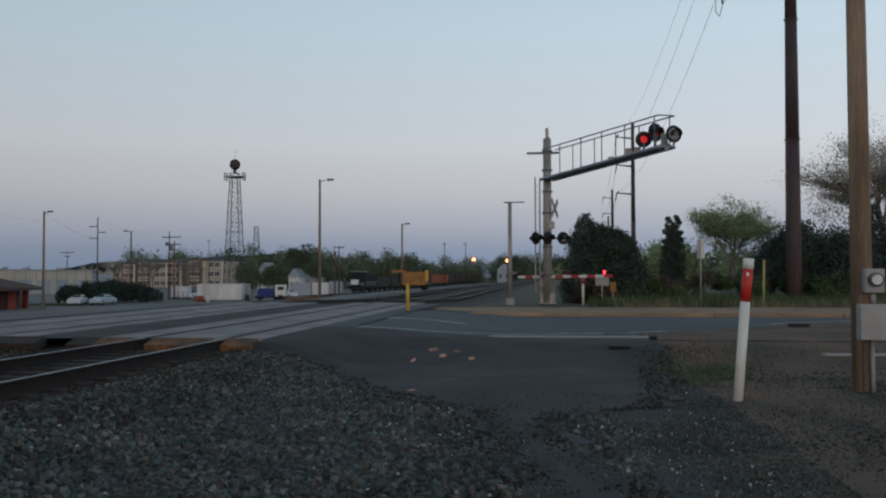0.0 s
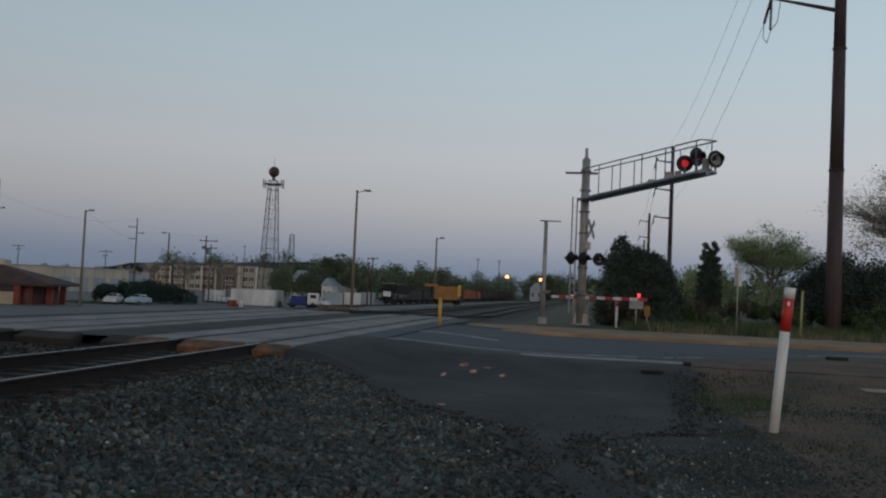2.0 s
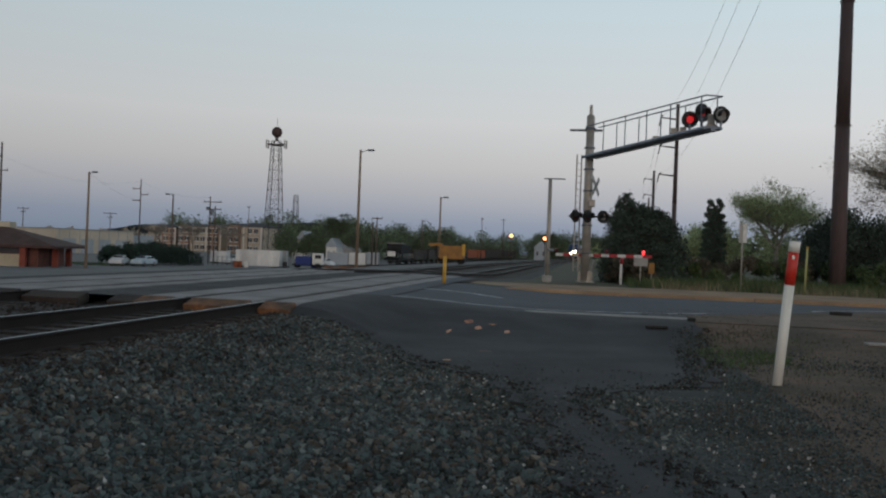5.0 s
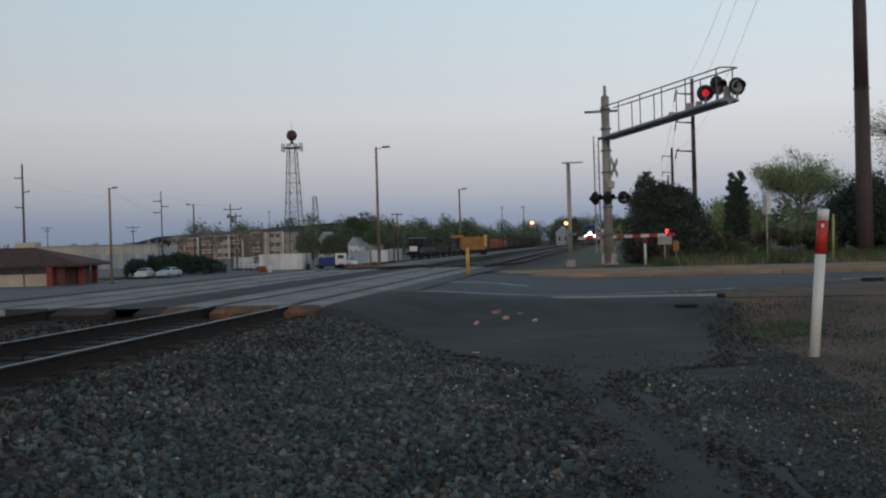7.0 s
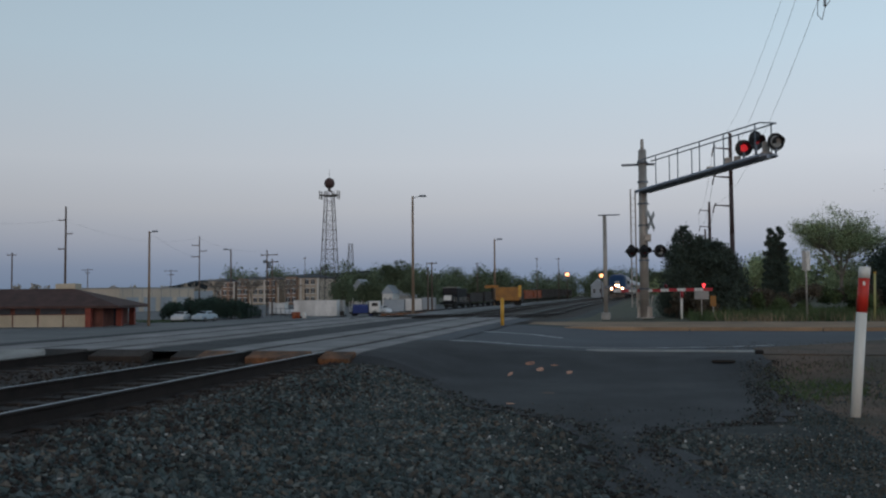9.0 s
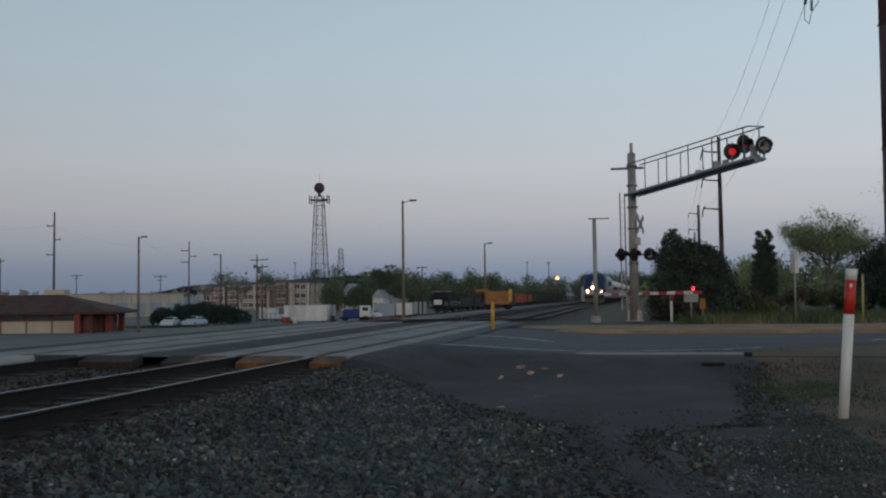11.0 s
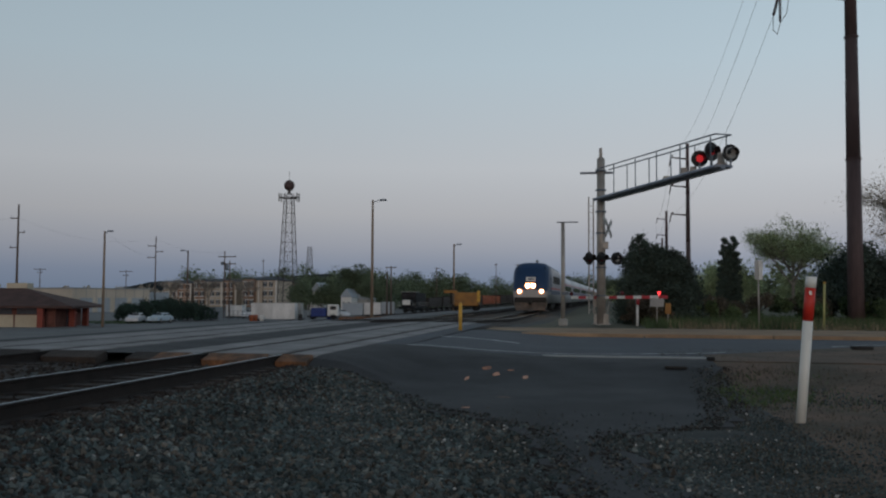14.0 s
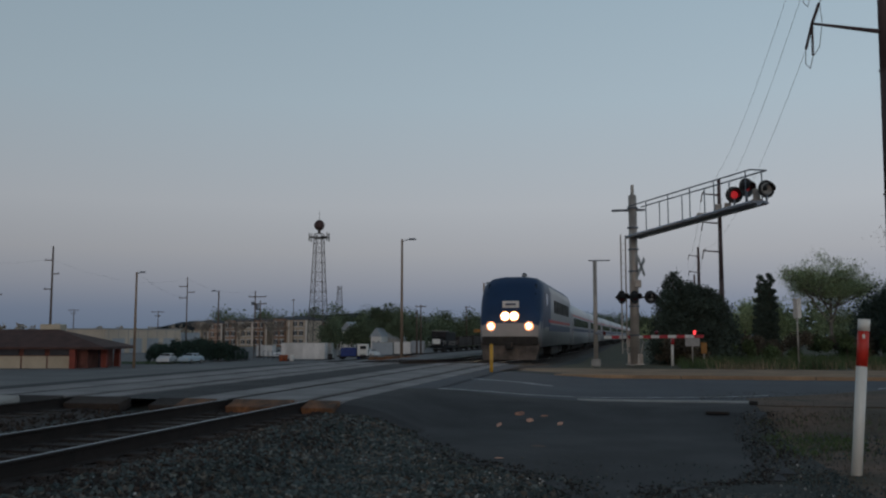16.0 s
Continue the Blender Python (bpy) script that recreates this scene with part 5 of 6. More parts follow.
def small_truck(px):
    x, y, z = px
    t_ = thing("dump_truck", "blue and white work truck parked in the lot", "truck", (x, y, land(x, y)), 10)
    one_box("bed", (-0.7, 0, 1.2), (2.5, 2.2, 1.4), M_TRUCK, t_, bevel=0.05)
    one_box("cab", (1.6, 0, 1.5), (1.7, 2.1, 1.9), M_WHITE, t_, bevel=0.15)
    one_box("windscreen", (1.7, -1.05, 1.9), (1.0, 0.06, 0.6), M_GLASS, t_)
    one_box("chassis", (0, 0, 0.5), (5.2, 1.0, 0.25), M_UNDER, t_)
    for sx in (-1.7, 1.7):
        for sy in (-0.9, 0.9):
            one_rod("wheel", (sx, sy - 0.15, 0.48), (sx, sy + 0.15, 0.48), 0.48, M_BLACK, t_, seg=16)


small_truck((-44.6, 144.15, -2.31))
for x_, y_, w_, h_, k_ in ((-70.3, 128.5, 4.5, 3.3, 41), (-68.0, 131.0, 4.5, 3.9, 42), (-66.2, 133.0, 4.6, 4.1, 45), (-64.4, 135.5, 4.5, 3.8, 46), (-63.6, 138.5, 5.0, 2.8, 47)):
    bush(on(x_, y_), w_, 3.5, h_, k_, M_HEDGE, 9000, 0.13, "hedge", "dark evergreen shrub in a row by the parking lot", "hedge")
for k, (px, h_, w_, s_) in enumerate((((-132.92, 269.18, -0.62), 13, 9, 51), ((-121.90, 271.46, -0.75), 13.5, 10, 52), ((-115.07, 283.11, -0.95), 14, 11, 53), ((-165.89, 231.66, 0.12), 8, 8, 54))):
    broadleaf(on(px[0], px[1]), h_ * 0.92, w_, s_, M_BUDS, 900, 0.09, twigs=360, wood_mat=M_TWIG, label="bare grey-brown tree among the far buildings")
broadleaf(on(-62.4, 232.0), 14.2, 9.5, 55, M_FARWOOD, 30000, 0.13, label="green spring tree behind the yard")
broadleaf(on(-52.8, 209.1), 9.0, 7, 56, M_FARWOOD, 24000, 0.12, label="green spring tree behind the yard")
bush((-64.46, 191.31, -0.97), 5.0, 4, 6.0, 43, M_FARWOOD, 10000, 0.15, "tree_clump", "green trees beside the white container", "trees")
bush((-69.99, 231.10, -1.50), 8.0, 5, 7.0, 44, M_FARWOOD, 12000, 0.18, "tree_clump", "green trees beside the houses", "trees")


# ---- freight standing in the yard ----
def truck_set(parent, y, half=0.9, gauge=0.72):
    f = one_box("bogie_frame", (0, y, 0.55), (2.2, 2.6, 0.35), M_UNDER, parent)
    for dy in (-half, half):
        for sx in (-gauge, gauge):
            one_rod("wheel", (sx - 0.07, y + dy, 0.46), (sx + 0.07, y + dy, 0.46), 0.46, M_UNDER, f, seg=14)


def yard_track():
    t_ = thing("railway_track", "dull yard track on dark ballast", "track")
    z = land(YARD_X, 200) - 0.05
    for off in (-0.755, 0.755):
        one_box("rail", (YARD_X + off, 350, z + 0.1), (0.08, 560, 0.2), M_RAIL, t_)
    tagged(one_box("yard_ballast", (YARD_X, 350, z - 0.3), (4.0, 560, 0.6), M_BALLAST), "dark ballast of the yard track", "ballast", kind="structure")


yard_track()
YZ = land(YARD_X, 200) + 0.15


def yard_engine(y):
    t_ = thing("yard_locomotive", "black diesel yard locomotive with a pale cab front", "locomotive", (YARD_X, y, YZ))
    one_box("frame", (0, 8, 1.1), (3.0, 16, 0.4), M_ENGBLACK, t_)
    one_box("short_hood", (0, 1.6, 2.0), (2.0, 2.2, 1.5), M_ENGBLACK, t_, bevel=0.1)
    cab = one_box("cab", (0, 4.2, 2.75), (3.0, 2.8, 3.0), M_ENGBLACK, t_, bevel=0.1)
    one_box("cab_roof", (0, 4.2, 4.32), (3.1, 3.0, 0.12), M_GREYBOX, cab, "pale roof edge")
    one_box("nose_panel", (0, 0.46, 2.2), (1.6, 0.06, 1.0), M_WHITE, t_, "white nose panel")
    for sx in (-0.85, 0.85):
        one_box("cab_window", (sx, 2.78, 3.6), (0.9, 0.06, 0.6), M_GLASS, cab)
    one_box("long_hood", (0, 10.6, 2.65), (2.1, 10, 2.9), M_ENGBLACK, t_, bevel=0.12)
    for k in range(3):
        one_rod("stack", (0, 7.5 + 2.4 * k, 4.0), (0, 7.5 + 2.4 * k, 4.35), 0.3, M_ENGBLACK, t_)
    for k in range(9):
        for sx in (-1.45, 1.45):
            one_rod("rail_post", (sx, 0.3 + 1.95 * k, 1.3), (sx, 0.3 + 1.95 * k, 2.3), 0.03, M_WHITE, t_, seg=4)
    truck_set(t_, 3.2)
    truck_set(t_, 12.8)


def gondola(y, length, h, m, label, group="freight wagons"):
    t_ = thing("freight_wagon", label, "freight wagon", (YARD_X, y, YZ), 0, group)
    b = B()
    for sx in (-1.45, 1.45):
        box(b, (sx, length / 2, 1.1 + h / 2), (0.1, length, h))
    for yy in (0.05, length - 0.05):
        box(b, (0, yy, 1.1 + h / 2), (2.9, 0.1, h))
    box(b, (0, length / 2, 1.15), (2.9, length, 0.15))
    part("body", b, m, t_)
    for k in range(int(length / 1.4)):
        one_box("rib", (1.53, 0.7 + 1.4 * k, 1.1 + h / 2), (0.08, 0.14, h), m, t_)
    truck_set(t_, 2.2)
    truck_set(t_, length - 2.2)


yard_engine(178)
for y_, l_, h_, m_, lab in ((195, 16, 2.0, M_DARKCAR, "dark rusty flat-sided freight wagon"), (214, 13, 2.2, M_DARKCAR, "dark rusty flat-sided freight wagon"), (229, 14, 2.4, M_DARKCAR, "dark rusty flat-sided freight wagon"),
                            (268, 20, 2.7, M_DARKCAR, "dark rusty flat-sided freight wagon"), (290, 24, 2.8, M_ORANGE, "faded orange gondola wagon"), (316, 24, 2.8, M_ORANGE, "faded orange gondola wagon"),
                            (342, 24, 3.2, M_DARKCAR, "dark steel hopper wagon in the yard"), (368, 24, 3.2, M_DARKCAR, "dark steel hopper wagon in the yard"), (394, 24, 3.4, M_DARKCAR, "dark steel hopper wagon in the yard"), (420, 24, 3.4, M_DARKCAR, "dark steel hopper wagon in the yard"),
                            (446, 24, 3.4, M_DARKCAR, "dark steel hopper wagon in the yard"), (472, 24, 3.4, M_DARKCAR, "dark steel hopper wagon in the yard")):
    gondola(y_, l_, h_, m_, lab)

# yellow works machine with a side boom near the crossing
x, y, z = (-17.34, 119.21, -0.31)
t_ = thing("works_machine", "yellow-orange railway works machine with a boxy body", "works machine", (x, y, land(x, y) - 0.05))
k_ = 120 / 1600
one_box("body", (0.2, 0, 1.55), (42 * k_, 2.0, 1.75), M_ORANGEY, t_, bevel=0.06)
one_box("boom", (-2.0, -0.3, 2.5), (24 * k_, 0.3, 0.4), M_ORANGEY, t_, bevel=0.04)
one_box("boom_leg", (-1.9, -0.3, 1.7), (0.25, 0.3, 1.5), M_UNDER, t_)
one_box("chassis", (0.2, 0, 0.65), (3.6, 1.8, 0.35), M_UNDER, t_)
one_box("side_flap", (1.85, -1.02, 1.9), (0.4, 0.06, 1.5), M_YELLOW, t_)
for sx in (-1.1, 1.4):
    for sy in (-0.8, 0.8):
        one_rod("wheel", (sx, sy - 0.1, 0.42), (sx, sy + 0.1, 0.42), 0.42, M_UNDER, t_, seg=14)


# ---- the passenger train ----
def loft(sections, name, m, parent, label="", pick=None, m2=None):
    """Skin over closed cross-sections along y."""
    b = B()
    rows = [[b.verts.new(p) for p in s] for s in sections]
    n = len(rows[0])
    for r0, r1 in zip(rows, rows[1:]):
        for k in range(n):
            j = (k + 1) % n
            f = b.faces.new((r0[k], r1[k], r1[j], r0[j]))
            f.smooth = True
    b.faces.new(rows[0])
    b.faces.new(rows[-1][::-1])
    if pick:
        for f in b.faces:
            if pick(f.calc_center_median()):
                f.material_index = 1
    me = bpy.data.meshes.new(name)
    b.to_mesh(me)
    b.free()
    me.materials.append(m)
    if m2:
        me.materials.append(m2)
    ob = new(name, me)
    ob.parent = parent
    if label:
        tagged(ob, label)
    return ob


def hull(y, w, z0, z1, shoulder, crown):
    """Cross-section: straight sides, rounded shoulders, curved roof."""
    h = w / 2
    return [(-h, y, z0), (-h, y, z0 + (shoulder - z0) * 0.35), (-h, y, z0 + (shoulder - z0) * 0.6), (-h, y, shoulder), (-h * 0.93, y, shoulder + (z1 - shoulder) * 0.45), (-h * 0.72, y, shoulder + (z1 - shoulder) * 0.85), (-h * 0.35, y, z1 - crown * 0.2),
            (h * 0.35, y, z1 - crown * 0.2), (h * 0.72, y, shoulder + (z1 - shoulder) * 0.85), (h * 0.93, y, shoulder + (z1 - shoulder) * 0.45), (h, y, shoulder), (h, y, z0 + (shoulder - z0) * 0.6), (h, y, z0 + (shoulder - z0) * 0.35), (h, y, z0)]


def passenger_engine():
    t_ = thing("passenger_locomotive", "blue and silver diesel passenger locomotive with lit headlights", "locomotive")
    secs = [hull(0.0, 2.75, 1.3, 1.95, 1.8, 0.05), hull(0.25, 2.95, 0.85, 2.5, 2.1, 0.06), hull(0.9, 3.05, 0.8, 3.75, 3.0, 0.08), hull(1.5, 3.08, 0.8, 4.22, 3.5, 0.1),
            hull(2.4, 3.08, 0.8, 4.35, 3.6, 0.1), hull(5.0, 3.08, 0.8, 4.35, 3.6, 0.1), hull(20.6, 3.08, 0.8, 4.35, 3.6, 0.1), hull(21.0, 2.9, 0.9, 4.2, 3.5, 0.1)]
    body = loft(secs, "body", M_SILVER, t_, "silver lower body with a blue cab", lambda c: (c.z > 1.9 and c.y < 5.0) or c.z > 3.9, M_BLUE)
    for sx in (-0.68, 0.68):
        b = B()
        box(b, (0, 0, 0), (1.05, 0.05, 0.72), bevel=0.02)
        bmesh.ops.transform(b, matrix=pose(sx, 1.02, 3.62, -40, 0, 0), verts=list(b.verts))
        part("windscreen", b, M_GLASS, t_, "dark cab windscreen")
    for sx in (-1.54, 1.54):
        one_box("cab_side_window", (sx, 2.6, 3.15), (0.05, 1.0, 0.6), M_GLASS, t_, bevel=0.015)
        for k in range(6):
            one_box("side_grille", (sx, 8 + 2.0 * k, 2.95), (0.05, 1.5, 0.7), M_UNDER, t_)
        one_box("side_stripe", (sx, 12.0, 2.1), (0.03, 16.0, 0.14), M_GATERED, t_, "thin red stripe")
        one_box("side_stripe", (sx, 12.0, 1.75), (0.03, 16.0, 0.35), M_BLUE, t_, "blue stripe")
    plate = one_box("number_board", (0, 0.36, 2.86), (0.8, 0.12, 0.34), M_WHITE, t_, bevel=0.02, label="pale emblem plate")
    one_box("emblem_bar", (0, 0.29, 2.86), (0.5, 0.03, 0.1), M_BLUE, plate)
    hb = one_box("headlight_box", (0, 0.12, 2.28), (0.9, 0.35, 0.44), M_BLACK, t_, bevel=0.05)
    # wide orange discs stand in for the halo around the small bright lamps
    for sx in (-0.22, 0.22):
        b = B()
        rod(b, (sx, -0.06, 2.28), (sx, -0.09, 2.28), 0.24, 0.23, 20)
        lamp_ = part("headlight", b, M_LAMP_HALO, t_, "lit round headlight with orange halo disc")
        one_rod("bulb", (sx, -0.09, 2.28), (sx, -0.12, 2.28), 0.15, M_HEAD, lamp_, seg=16)
    for sx in (-0.92, 0.92):
        b = B()
        rod(b, (sx, 0.02, 1.80), (sx, -0.06, 1.80), 0.22, 0.21, 20)
        lamp_ = part("ditch_light", b, M_LAMP_HALO, t_, "lit ditch light with orange halo disc")
        one_rod("bulb", (sx, -0.06, 1.80), (sx, -0.09, 1.80), 0.10, M_HEAD, lamp_, seg=16)
    one_box("buffer_beam", (0, 0.12, 1.1), (2.7, 0.3, 0.42), M_UNDER, t_, "dark grimy buffer beam", bevel=0.04)
    b = B()
    v = [b.verts.new(p) for p in ((-1.45, 0.1, 1.0), (1.45, 0.1, 1.0), (1.25, -0.35, 0.2), (-1.25, -0.35, 0.2), (-1.45, 0.6, 1.0), (1.45, 0.6, 1.0), (1.25, 0.5, 0.2), (-1.25, 0.5, 0.2))]
    for f in ((0, 1, 2, 3), (5, 4, 7, 6), (4, 0, 3, 7), (1, 5, 6, 2), (3, 2, 6, 7), (4, 5, 1, 0)):
        b.faces.new([v[k] for k in f])
    part("pilot", b, M_PILOT, t_, "grimy brown-grey snow-plough pilot")
    one_box("coupler", (0, -0.35, 0.85), (0.3, 0.7, 0.3), M_UNDER, t_, bevel=0.04)
    one_box("fuel_tank", (0, 10.5, 0.65), (2.6, 5.0, 0.8), M_UNDER, t_, bevel=0.1)
    for k in range(3):
        one_rod("roof_fan", (0, 13 + 2.2 * k, 4.3), (0, 13 + 2.2 * k, 4.46), 0.7, M_SILVER, t_, seg=16)
    one_box("roof_hatch", (0, 8.5, 4.4), (1.4, 2.6, 0.14), M_SILVER, t_)
    one_rod("horn", (0.3, 4.2, 4.36), (0.3, 3.7, 4.5), 0.05, M_SILVER, t_, r1=0.14)
    truck_set(t_, 4.0, 1.35)
    truck_set(t_, 17.0, 1.35)
    return t_


def passenger_car():
    t_ = thing("passenger_coach", "fluted stainless passenger coach with a dark window band", "railway coach", group="coaches of the train")
    secs = [hull(0.0, 2.9, 0.75, 3.75, 2.9, 0.1), hull(0.3, 3.15, 0.7, 3.86, 2.95, 0.1), hull(25.6, 3.15, 0.7, 3.86, 2.95, 0.1), hull(25.9, 2.9, 0.75, 3.75, 2.9, 0.1)]
    loft(secs, "body", M_STEEL, t_)
    for sx in (-1.585, 1.585):
        one_box("window_band", (sx, 12.95, 2.35), (0.03, 21.0, 0.62), M_GLASS, t_, bevel=0.01)
        one_box("stripe", (sx, 12.95, 1.78), (0.02, 25.0, 0.22), M_BLUE, t_, "blue stripe below the windows")
        one_box("stripe", (sx, 12.95, 2.82), (0.02, 25.0, 0.1), M_GATERED, t_, "thin red stripe above the windows")
        for yy in (1.2, 24.7):
            one_box("coach_door", (sx, yy, 1.85), (0.04, 0.8, 2.0), M_SILVER, t_)
    one_box("end_gangway", (0, -0.05, 2.0), (1.1, 0.14, 2.3), M_UNDER, t_)
    one_box("roof_unit", (0, 4.0, 3.88), (1.3, 3.0, 0.12), M_STEEL, t_, bevel=0.04)
    one_box("underframe", (0, 12.95, 0.62), (2.3, 12.0, 0.5), M_UNDER, t_)
    truck_set(t_, 3.6, 1.25)
    truck_set(t_, 22.3, 1.25)
    return t_


TRAIN = 1.09
engine = passenger_engine()
coach = passenger_car()
for stock in (engine, coach):
    for o in (stock, *stock.children_recursive):
        if o.type == "MESH":
            o.data.transform(Matrix.Scale(TRAIN, 4))
coaches = [coach] + [copy_thing(coach, Matrix()) for _ in range(7)]


# ---- loose ballast stones and bits on the ground ----
def stones(name, n, x0, x1, y0, y1, size, seed, label, inside, zf, m=None):
    rng = np.random.default_rng(seed)
    octa = np.array([(1, 0, 0), (-1, 0, 0), (0, 1, 0), (0, -1, 0), (0, 0, 1), (0, 0, -1)], float)
    tri = np.array([(0, 2, 4), (2, 1, 4), (1, 3, 4), (3, 0, 4), (2, 0, 5), (1, 2, 5), (3, 1, 5), (0, 3, 5)])
    places = []
    while len(places) < n:
        x, y = random.uniform(x0, x1), random.uniform(y0, y1)
        if inside(x, y):
            places.append((x, y, zf(x, y)))
    s = size * (0.45 + 1.1 * rng.random(n) ** 2)
    q = rng.normal(size=(n, 4))
    q /= np.linalg.norm(q, axis=1)[:, None]
    w, a, b_, c = q.T
    turn = np.stack([1 - 2 * (b_ * b_ + c * c), 2 * (a * b_ - c * w), 2 * (a * c + b_ * w), 2 * (a * b_ + c * w), 1 - 2 * (a * a + c * c), 2 * (b_ * c - a * w),
                     2 * (a * c - b_ * w), 2 * (b_ * c + a * w), 1 - 2 * (a * a + b_ * b_)], 1).reshape(n, 3, 3)
    v = octa[None] * (0.7 + 0.6 * rng.random((n, 6, 1))) * np.array([1, 0.8, 0.65])
    v = np.einsum("nij,nkj->nki", turn, v) * s[:, None, None] + np.array(places)[:, None, :]
    v[:, :, 2] += (s * 0.25)[:, None]
    faces = tri[None] + 6 * np.arange(n)[:, None, None]
    tagged(raw(name, v.reshape(-1, 3).tolist(), faces.reshape(-1, 3).tolist(), m or M_STONE), label, "gravel", kind="stuff")


def in_apron(x, y):
    c, n = False, len(APRON)
    for k in range(n):
        (xa, ya), (xb, yb) = APRON[k], APRON[(k + 1) % n]
        if (ya > y) != (yb > y) and x < (xb - xa) * (y - ya) / (yb - ya) + xa:
            c = not c
    return c


def bed_z(x, y):
    d = abs(x - TRACK_X)
    return max(land(x, y), 0.03 - (d - 2.0) * 0.30 if d > 2 else 0.075 - max(0, d - 1.3) * 0.064)


def coarse(x, y):
    """Coarse stone lies thick towards the track and thins out towards the apron."""
    edge = -0.6 - 0.30 * (y - 6)
    return min(1.0, max(0.12, 0.55 + (edge - x) * 0.5 + 0.5 * noise.noise((x * 0.9, y * 0.9, 4))))


stones("ballast_stones", 34000, -5.0, 1.6, 4.3, 15.0, 0.038, 61, "loose grey crushed-stone ballast on the shoulder", lambda x, y: not in_apron(x, y) and x < 0.9 and random.random() < coarse(x, y), bed_z)
stones("fine_gravel", 34000, -4.5, 2.4, 4.3, 12.5, 0.015, 64, "fine grey gravel and grit along the apron", lambda x, y: (not in_apron(x, y) or random.random() < 0.03) and random.random() < 1.1 - coarse(x, y), lambda x, y: max(bed_z(x, y), apron_z(x, y)) if in_apron(x, y) else bed_z(x, y))
stones("pale_stones", 440, -5.0, 2.0, 4.3, 14.0, 0.02, 65, "scattered pale quartz stones in the ballast", lambda x, y: not in_apron(x, y), lambda x, y: bed_z(x, y) + 0.015, M_PALE)
stones("side_gravel", 20000, 0.6, 7.5, 4.5, 16.5, 0.017, 67, "scattered grey gravel in the dirt beside the apron", lambda x, y: not in_apron(x, y) and noise.noise((x * 0.5, y * 0.5, 9)) > random.uniform(-0.5, 0.25), land)


def near_edge(x, y, reach=0.3):
    return any(in_apron(x + dx, y + dy) != in_apron(x, y) for dx, dy in ((reach, 0), (-reach, 0), (0, reach), (0, -reach)))


stones("asphalt_crumbs", 4200, -5.0, 3.0, 4.5, 18.5, 0.024, 66, "dark crumbs of broken asphalt along the apron edge", lambda x, y: near_edge(x, y, 0.12 + 0.3 * random.random()) and noise.noise((x * 1.3, y * 1.3, 6)) > random.uniform(-0.35, 0.3), lambda x, y: max(bed_z(x, y), apron_z(x, y) - 0.01 if in_apron(x, y) else -9), M_CRUMB)
stones("edge_gravel", 9000, -5.0, 3.0, 4.5, 18.0, 0.014, 68, "grit strewn over the crumbling apron edge", lambda x, y: near_edge(x, y, 0.45 * random.random()), lambda x, y: max(bed_z(x, y), apron_z(x, y) if in_apron(x, y) else -9))
stones("ballast_stones", 6000, -12.5, -5.0, 4.0, 15.2, 0.04, 63, "dark stones between the ties", lambda x, y: True, lambda x, y: 0.06 if abs(x - TRACK_X) < 2 or abs(x - SECOND_X) < 2 else bed_z(x, y), M_BALLASTSTONE)

stones("ballast_stones", 5000, -5.2, -3.6, 4.2, 15.0, 0.032, 69, "rust-stained stones at the foot of the near rail", lambda x, y: random.random() < (-3.6 - x) / 1.5, lambda x, y: bed_z(x, y) + 0.012, M_BALLASTSTONE)

# survey paint on the apron
for x, y, sx, sy, m in ((-2.34, 16.48, 0.10, 0.5, M_MARK_W), (-1.29, 16.74, 0.16, 0.42, M_MARK_W), (-2.08, 17.45, 0.26, 0.36, M_MARK_O), (-1.85, 16.95, 0.20, 0.40, M_MARK_W), (-1.62, 17.35, 0.22, 0.14, M_MARK_O),
                        (-1.40, 13.95, 0.34, 0.34, M_MARK_D), (-1.77, 12.45, 0.16, 0.18, M_MARK_W)):
    sx, sy = sx * 0.46, sy * 0.48
    out_ = [(x + sx * (0.8 + 0.35 * noise.noise((x, y, a))) * math.cos(a), y + sy * (0.8 + 0.35 * noise.noise((y, x, a))) * math.sin(a)) for a in np.linspace(0, 2 * math.pi, 13)[:-1]]
    b = B()
    b.faces.new([b.verts.new((px, py, apron_z(px, py) + 0.006)) for px, py in out_])
    tagged(part("paint_mark", b, m), "faded survey paint mark on the asphalt", "paint mark", "survey marks")

# bits lying about
for x, y, s in ((1.5, 17.9, (0.42, 0.2, 0.05)), (2.3, 19.2, (0.16, 0.14, 0.08)), (6.6, 24.4, (0.5, 0.25, 0.09))):
    t_ = one_box("rubble_slab", (x, y, max(land(x, y), apron_z(x, y) if in_apron(x, y) else 0.025 if y > 19.6 else -9) + s[2] / 2), s, M_UNDER, bevel=0.02)
    tagged(t_, "dark broken slab lying on the ground", "rubble", "rubble")
tagged(one_box("kerb_fragment", (6.6, 17.6, land(6.6, 17.6) + 0.01), (2.8, 0.22, 0.05), M_CONC, bevel=0.02, turn=pose(0, 0, 0, 0, 0, 4)), "pale concrete kerb fragment in the dirt", "kerb")
tagged(one_box("apron_lip", (0.3, 20.0, 0.015), (4.2, 0.45, 0.05), M_CONC, bevel=0.02), "worn concrete lip at the road edge", "kerb")

t_ = thing("marker_stake", "slim pale green-yellow plastic stake on the verge", "marker stake", (9.31, 40.08, 0.1))
one_rod("stake", (0, 0, -0.1), (0.05, 0, 1.85), 0.045, M_STAKE, t_)
one_rod("cap", (0.05, 0, 1.85), (0.052, 0, 1.92), 0.05, M_YELLOW, t_)

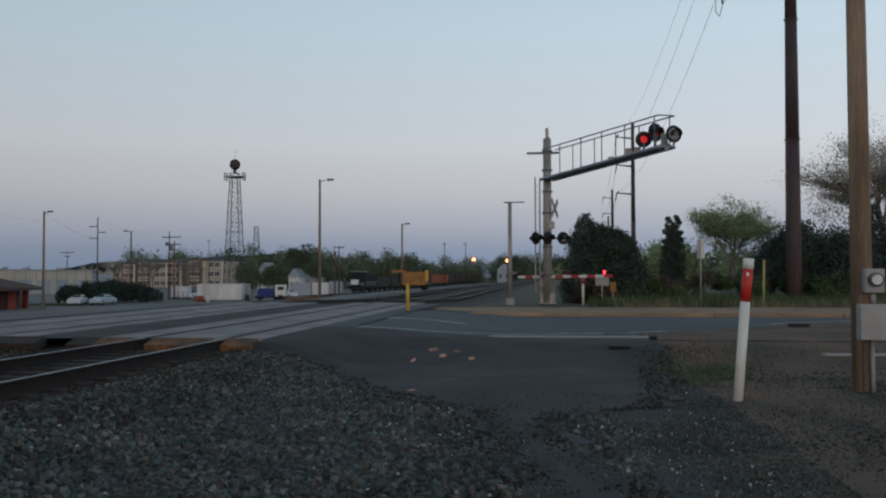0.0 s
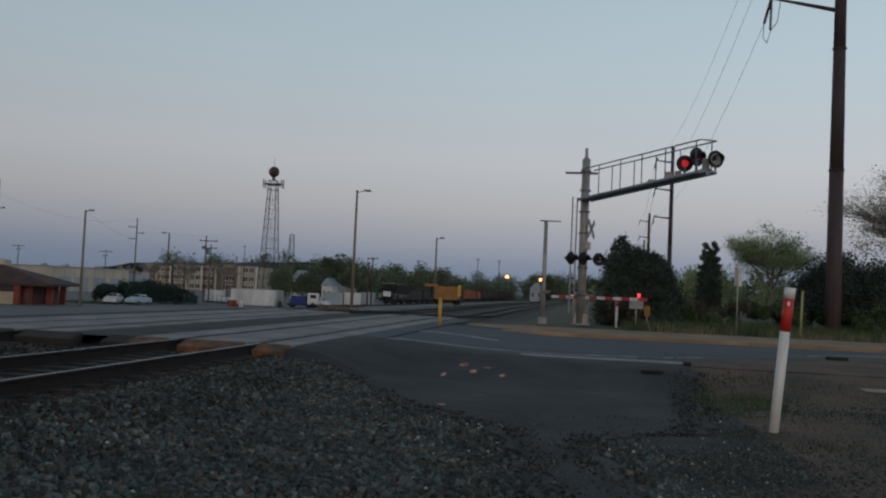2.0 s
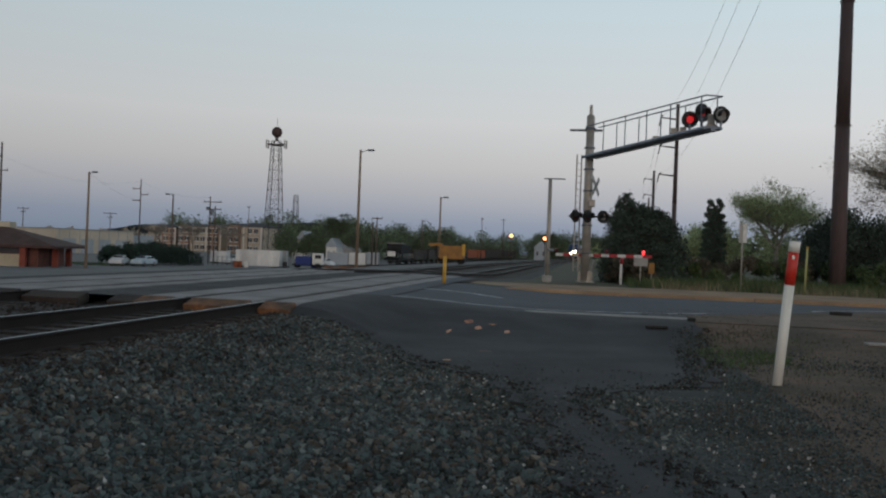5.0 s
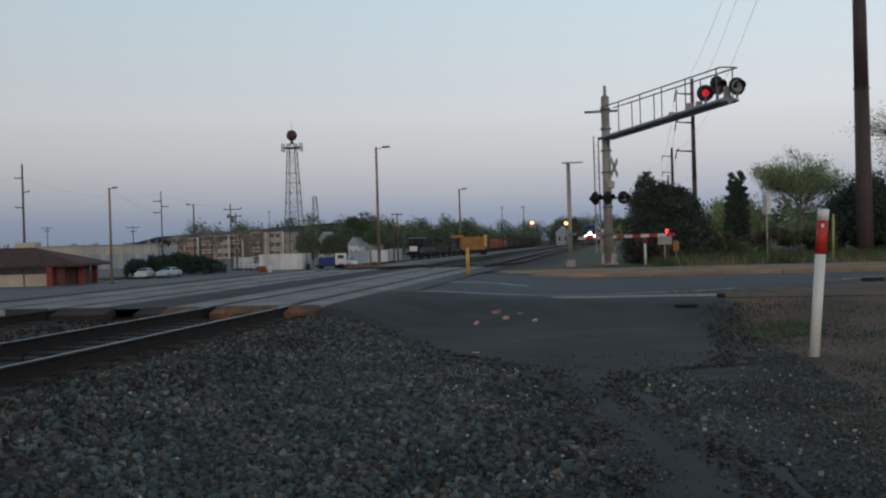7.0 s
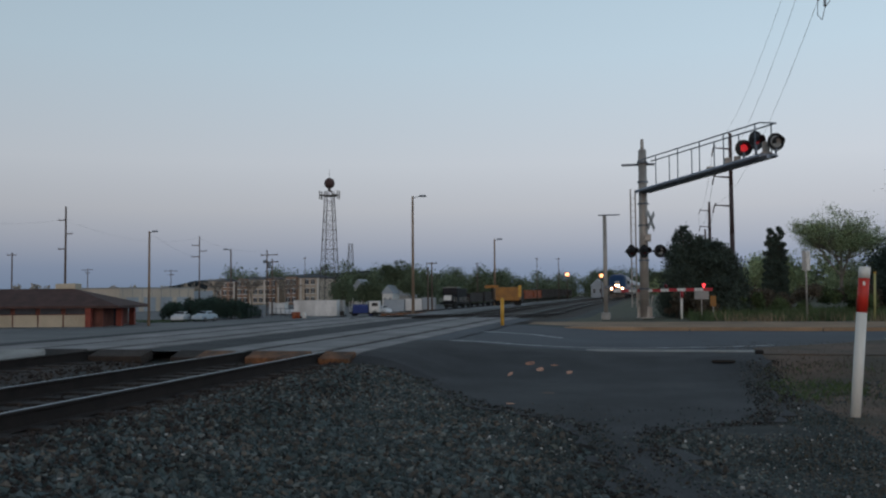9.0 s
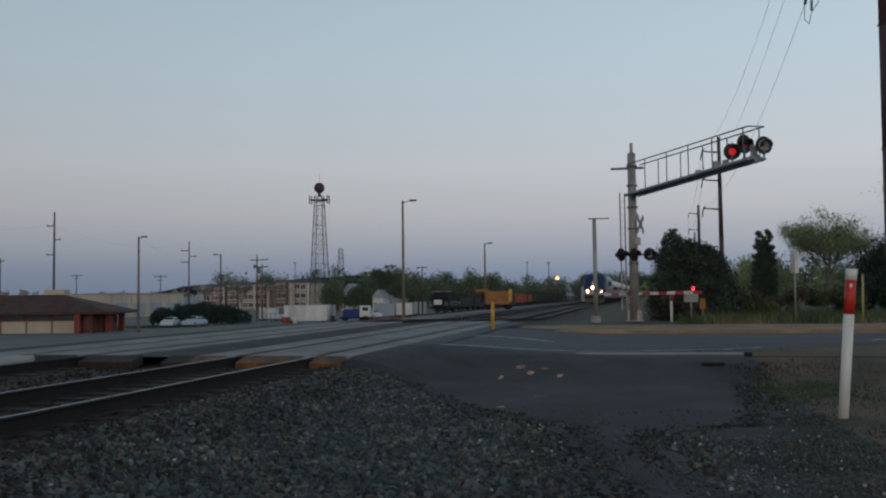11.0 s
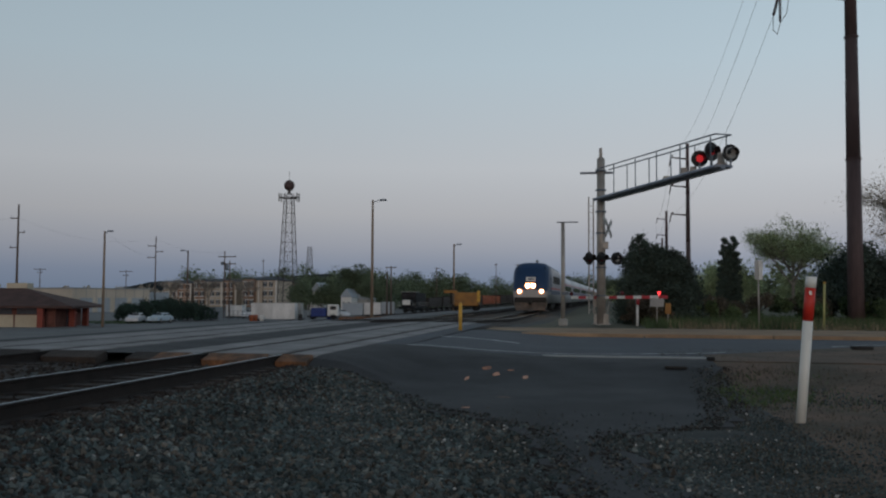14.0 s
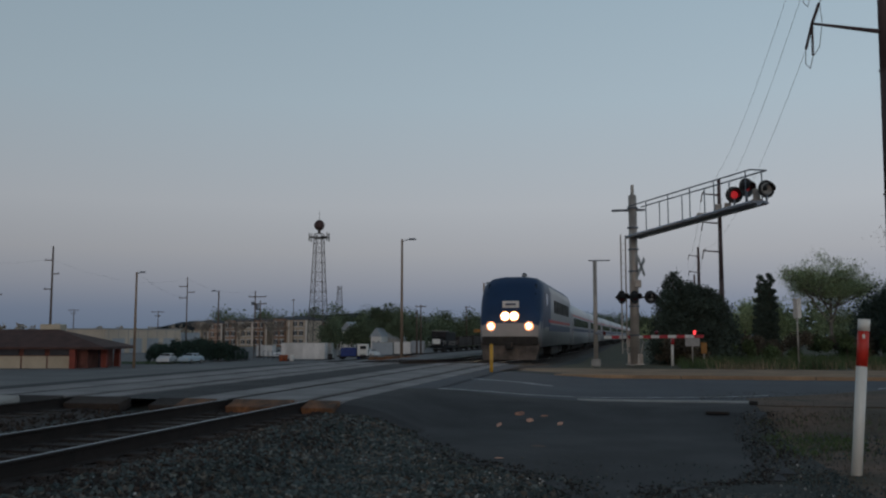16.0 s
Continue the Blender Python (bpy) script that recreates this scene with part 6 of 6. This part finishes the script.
# stacked ties, drums and fence posts in the yard
for px, n_, turn_ in (((-30.60, 116.50, -0.90), 3, 8), ((-34.02, 120.92, -1.13), 2, -12), ((-30.35, 126.78, -0.96), 2, 5)):
    t_ = thing("tie_stack", "stack of rust-brown old railway ties", "tie stack", on(px[0], px[1]), turn_, "stacks of old ties")
    for r_ in range(n_):
        for c_ in range(5):
            one_box("tie", (0.05 * r_, 0.27 * c_, 0.1 + 0.2 * r_), (2.6, 0.23, 0.18), M_TIMBER, t_, bevel=0.01)
for px, m_ in (((-54.72, 138.20, -2.73), M_ORANGE), ((-54.46, 139.28, -2.77), M_ORANGE), ((-53.11, 138.54, -2.75), M_WHITE), ((-48.39, 143.59, -2.56), M_DARKCAR), ((-43.78, 144.51, -2.05), M_TRUCK)):
    t_ = thing("steel_drum", "battered steel drum standing in the lot", "drum", on(px[0], px[1]), 0, "drums in the lot")
    one_rod("body", (0, 0, 0), (0, 0, 1.0), 0.35, m_, t_, seg=14)
    for z_ in (0.02, 0.34, 0.66, 0.97):
        one_rod("hoop", (0, 0, z_), (0, 0, z_ + 0.03), 0.37, m_, t_, seg=14)
fence = thing("chain_link_fence", "low grey wire fence along the parking lot", "fence")
fa, fe = Vector((-64.85, 136.13, -3.16)), Vector((-56.22, 142.00, -3.12))
for k in range(15):
    p = fa + (fe - fa) * (k / 14)
    g_ = land(p.x, p.y)
    one_rod("fence_post", (p.x, p.y, g_ - 0.1), (p.x, p.y, g_ + 1.6), 0.045, M_ALUDARK, fence, seg=6)
for z_ in (0.3, 0.95, 1.55):
    one_rod("fence_rail", (fa.x, fa.y, land(fa.x, fa.y) + z_), (fe.x, fe.y, land(fe.x, fe.y) + z_), 0.025, M_ALUDARK, fence, seg=5)
wire((-60.85, 104.60, 9.26), (-90.50, 175.16, 9.35), 0.8, "", 0.009)
wire((-93.21, 133.45, 13.91), (-90.42, 174.97, 13.15), 2.0, "", 0.009)
wire((-120.67, 127.68, 15.92), (-93.21, 133.45, 13.91), 1.5, "", 0.009)
wire((-90.42, 174.97, 13.15), (-66.43, 154.57, 9.18), 1.0, "", 0.009)
lawn = Vector((-69.16, 120.91, -2.78))
blades("lawn_grass", lawn.x - 7, lawn.x + 5, lawn.y - 4, lawn.y + 8, 5000, 0.22, M_WEED, "patch of green lawn beside the brick building", 71)

# ---- ties under the near stretch of both tracks ----
tie = B()
box(tie, (0, 0, 0), (2.6, 0.23, 0.16), bevel=0.015)
tie_me = bpy.data.meshes.new("tie")
tie.to_mesh(tie_me)
tie.free()
tie_me.materials.append(M_TIE)
for t_, cx in ((track_a, TRACK_X), (track_b, SECOND_X)):
    for k in range(120):
        y = -12 + 0.54 * k
        if 14.9 < y < 36.6:
            continue
        o = new("tie", tie_me)
        o.parent = t_
        o.location = (cx + random.uniform(-0.03, 0.03), y, 0.02 + dip(y))
        o.rotation_euler = (0, 0, random.uniform(-0.02, 0.02))


# ---- what moves: the train comes round the bend towards the crossing ----
def rail_pose(y, length):
    a = Vector((TRACK_X + bend(y + 0.15 * length), y + 0.15 * length, 0))
    e = Vector((TRACK_X + bend(y + 0.85 * length), y + 0.85 * length, 0))
    d = e - a
    turn = -math.degrees(math.atan2(d.x, d.y))
    p = a - d * (0.15 / 0.7)
    return pose(p.x, p.y, RAIL_TOP + dip(y + 0.5 * length), 0, 0, turn)


def motions():
    fronts = ((0, 365.0), (2.5, 314.0), (5, 262.0), (8, 199.0), (11, 140.0), (12.5, 111.5), (14.5, 75.0), (16, 48.0))
    ts, ds = [f[0] for f in fronts], [f[1] for f in fronts]
    times = [k * 1.0 for k in range(17)]

    def head(t):
        return float(np.interp(t, ts, ds) + np.interp(t - 0.8, ts, ds) + np.interp(t + 0.8, ts, ds)) / 3 if 1 < t < 15 else float(np.interp(t, ts, ds))

    walk(engine, [(t, rail_pose(head(t), 21.0 * TRAIN)) for t in times])
    for k, c in enumerate(coaches):
        walk(c, [(t, rail_pose(head(t) + (21.6 + 26.5 * k) * TRAIN, 25.9 * TRAIN)) for t in times])


motions()
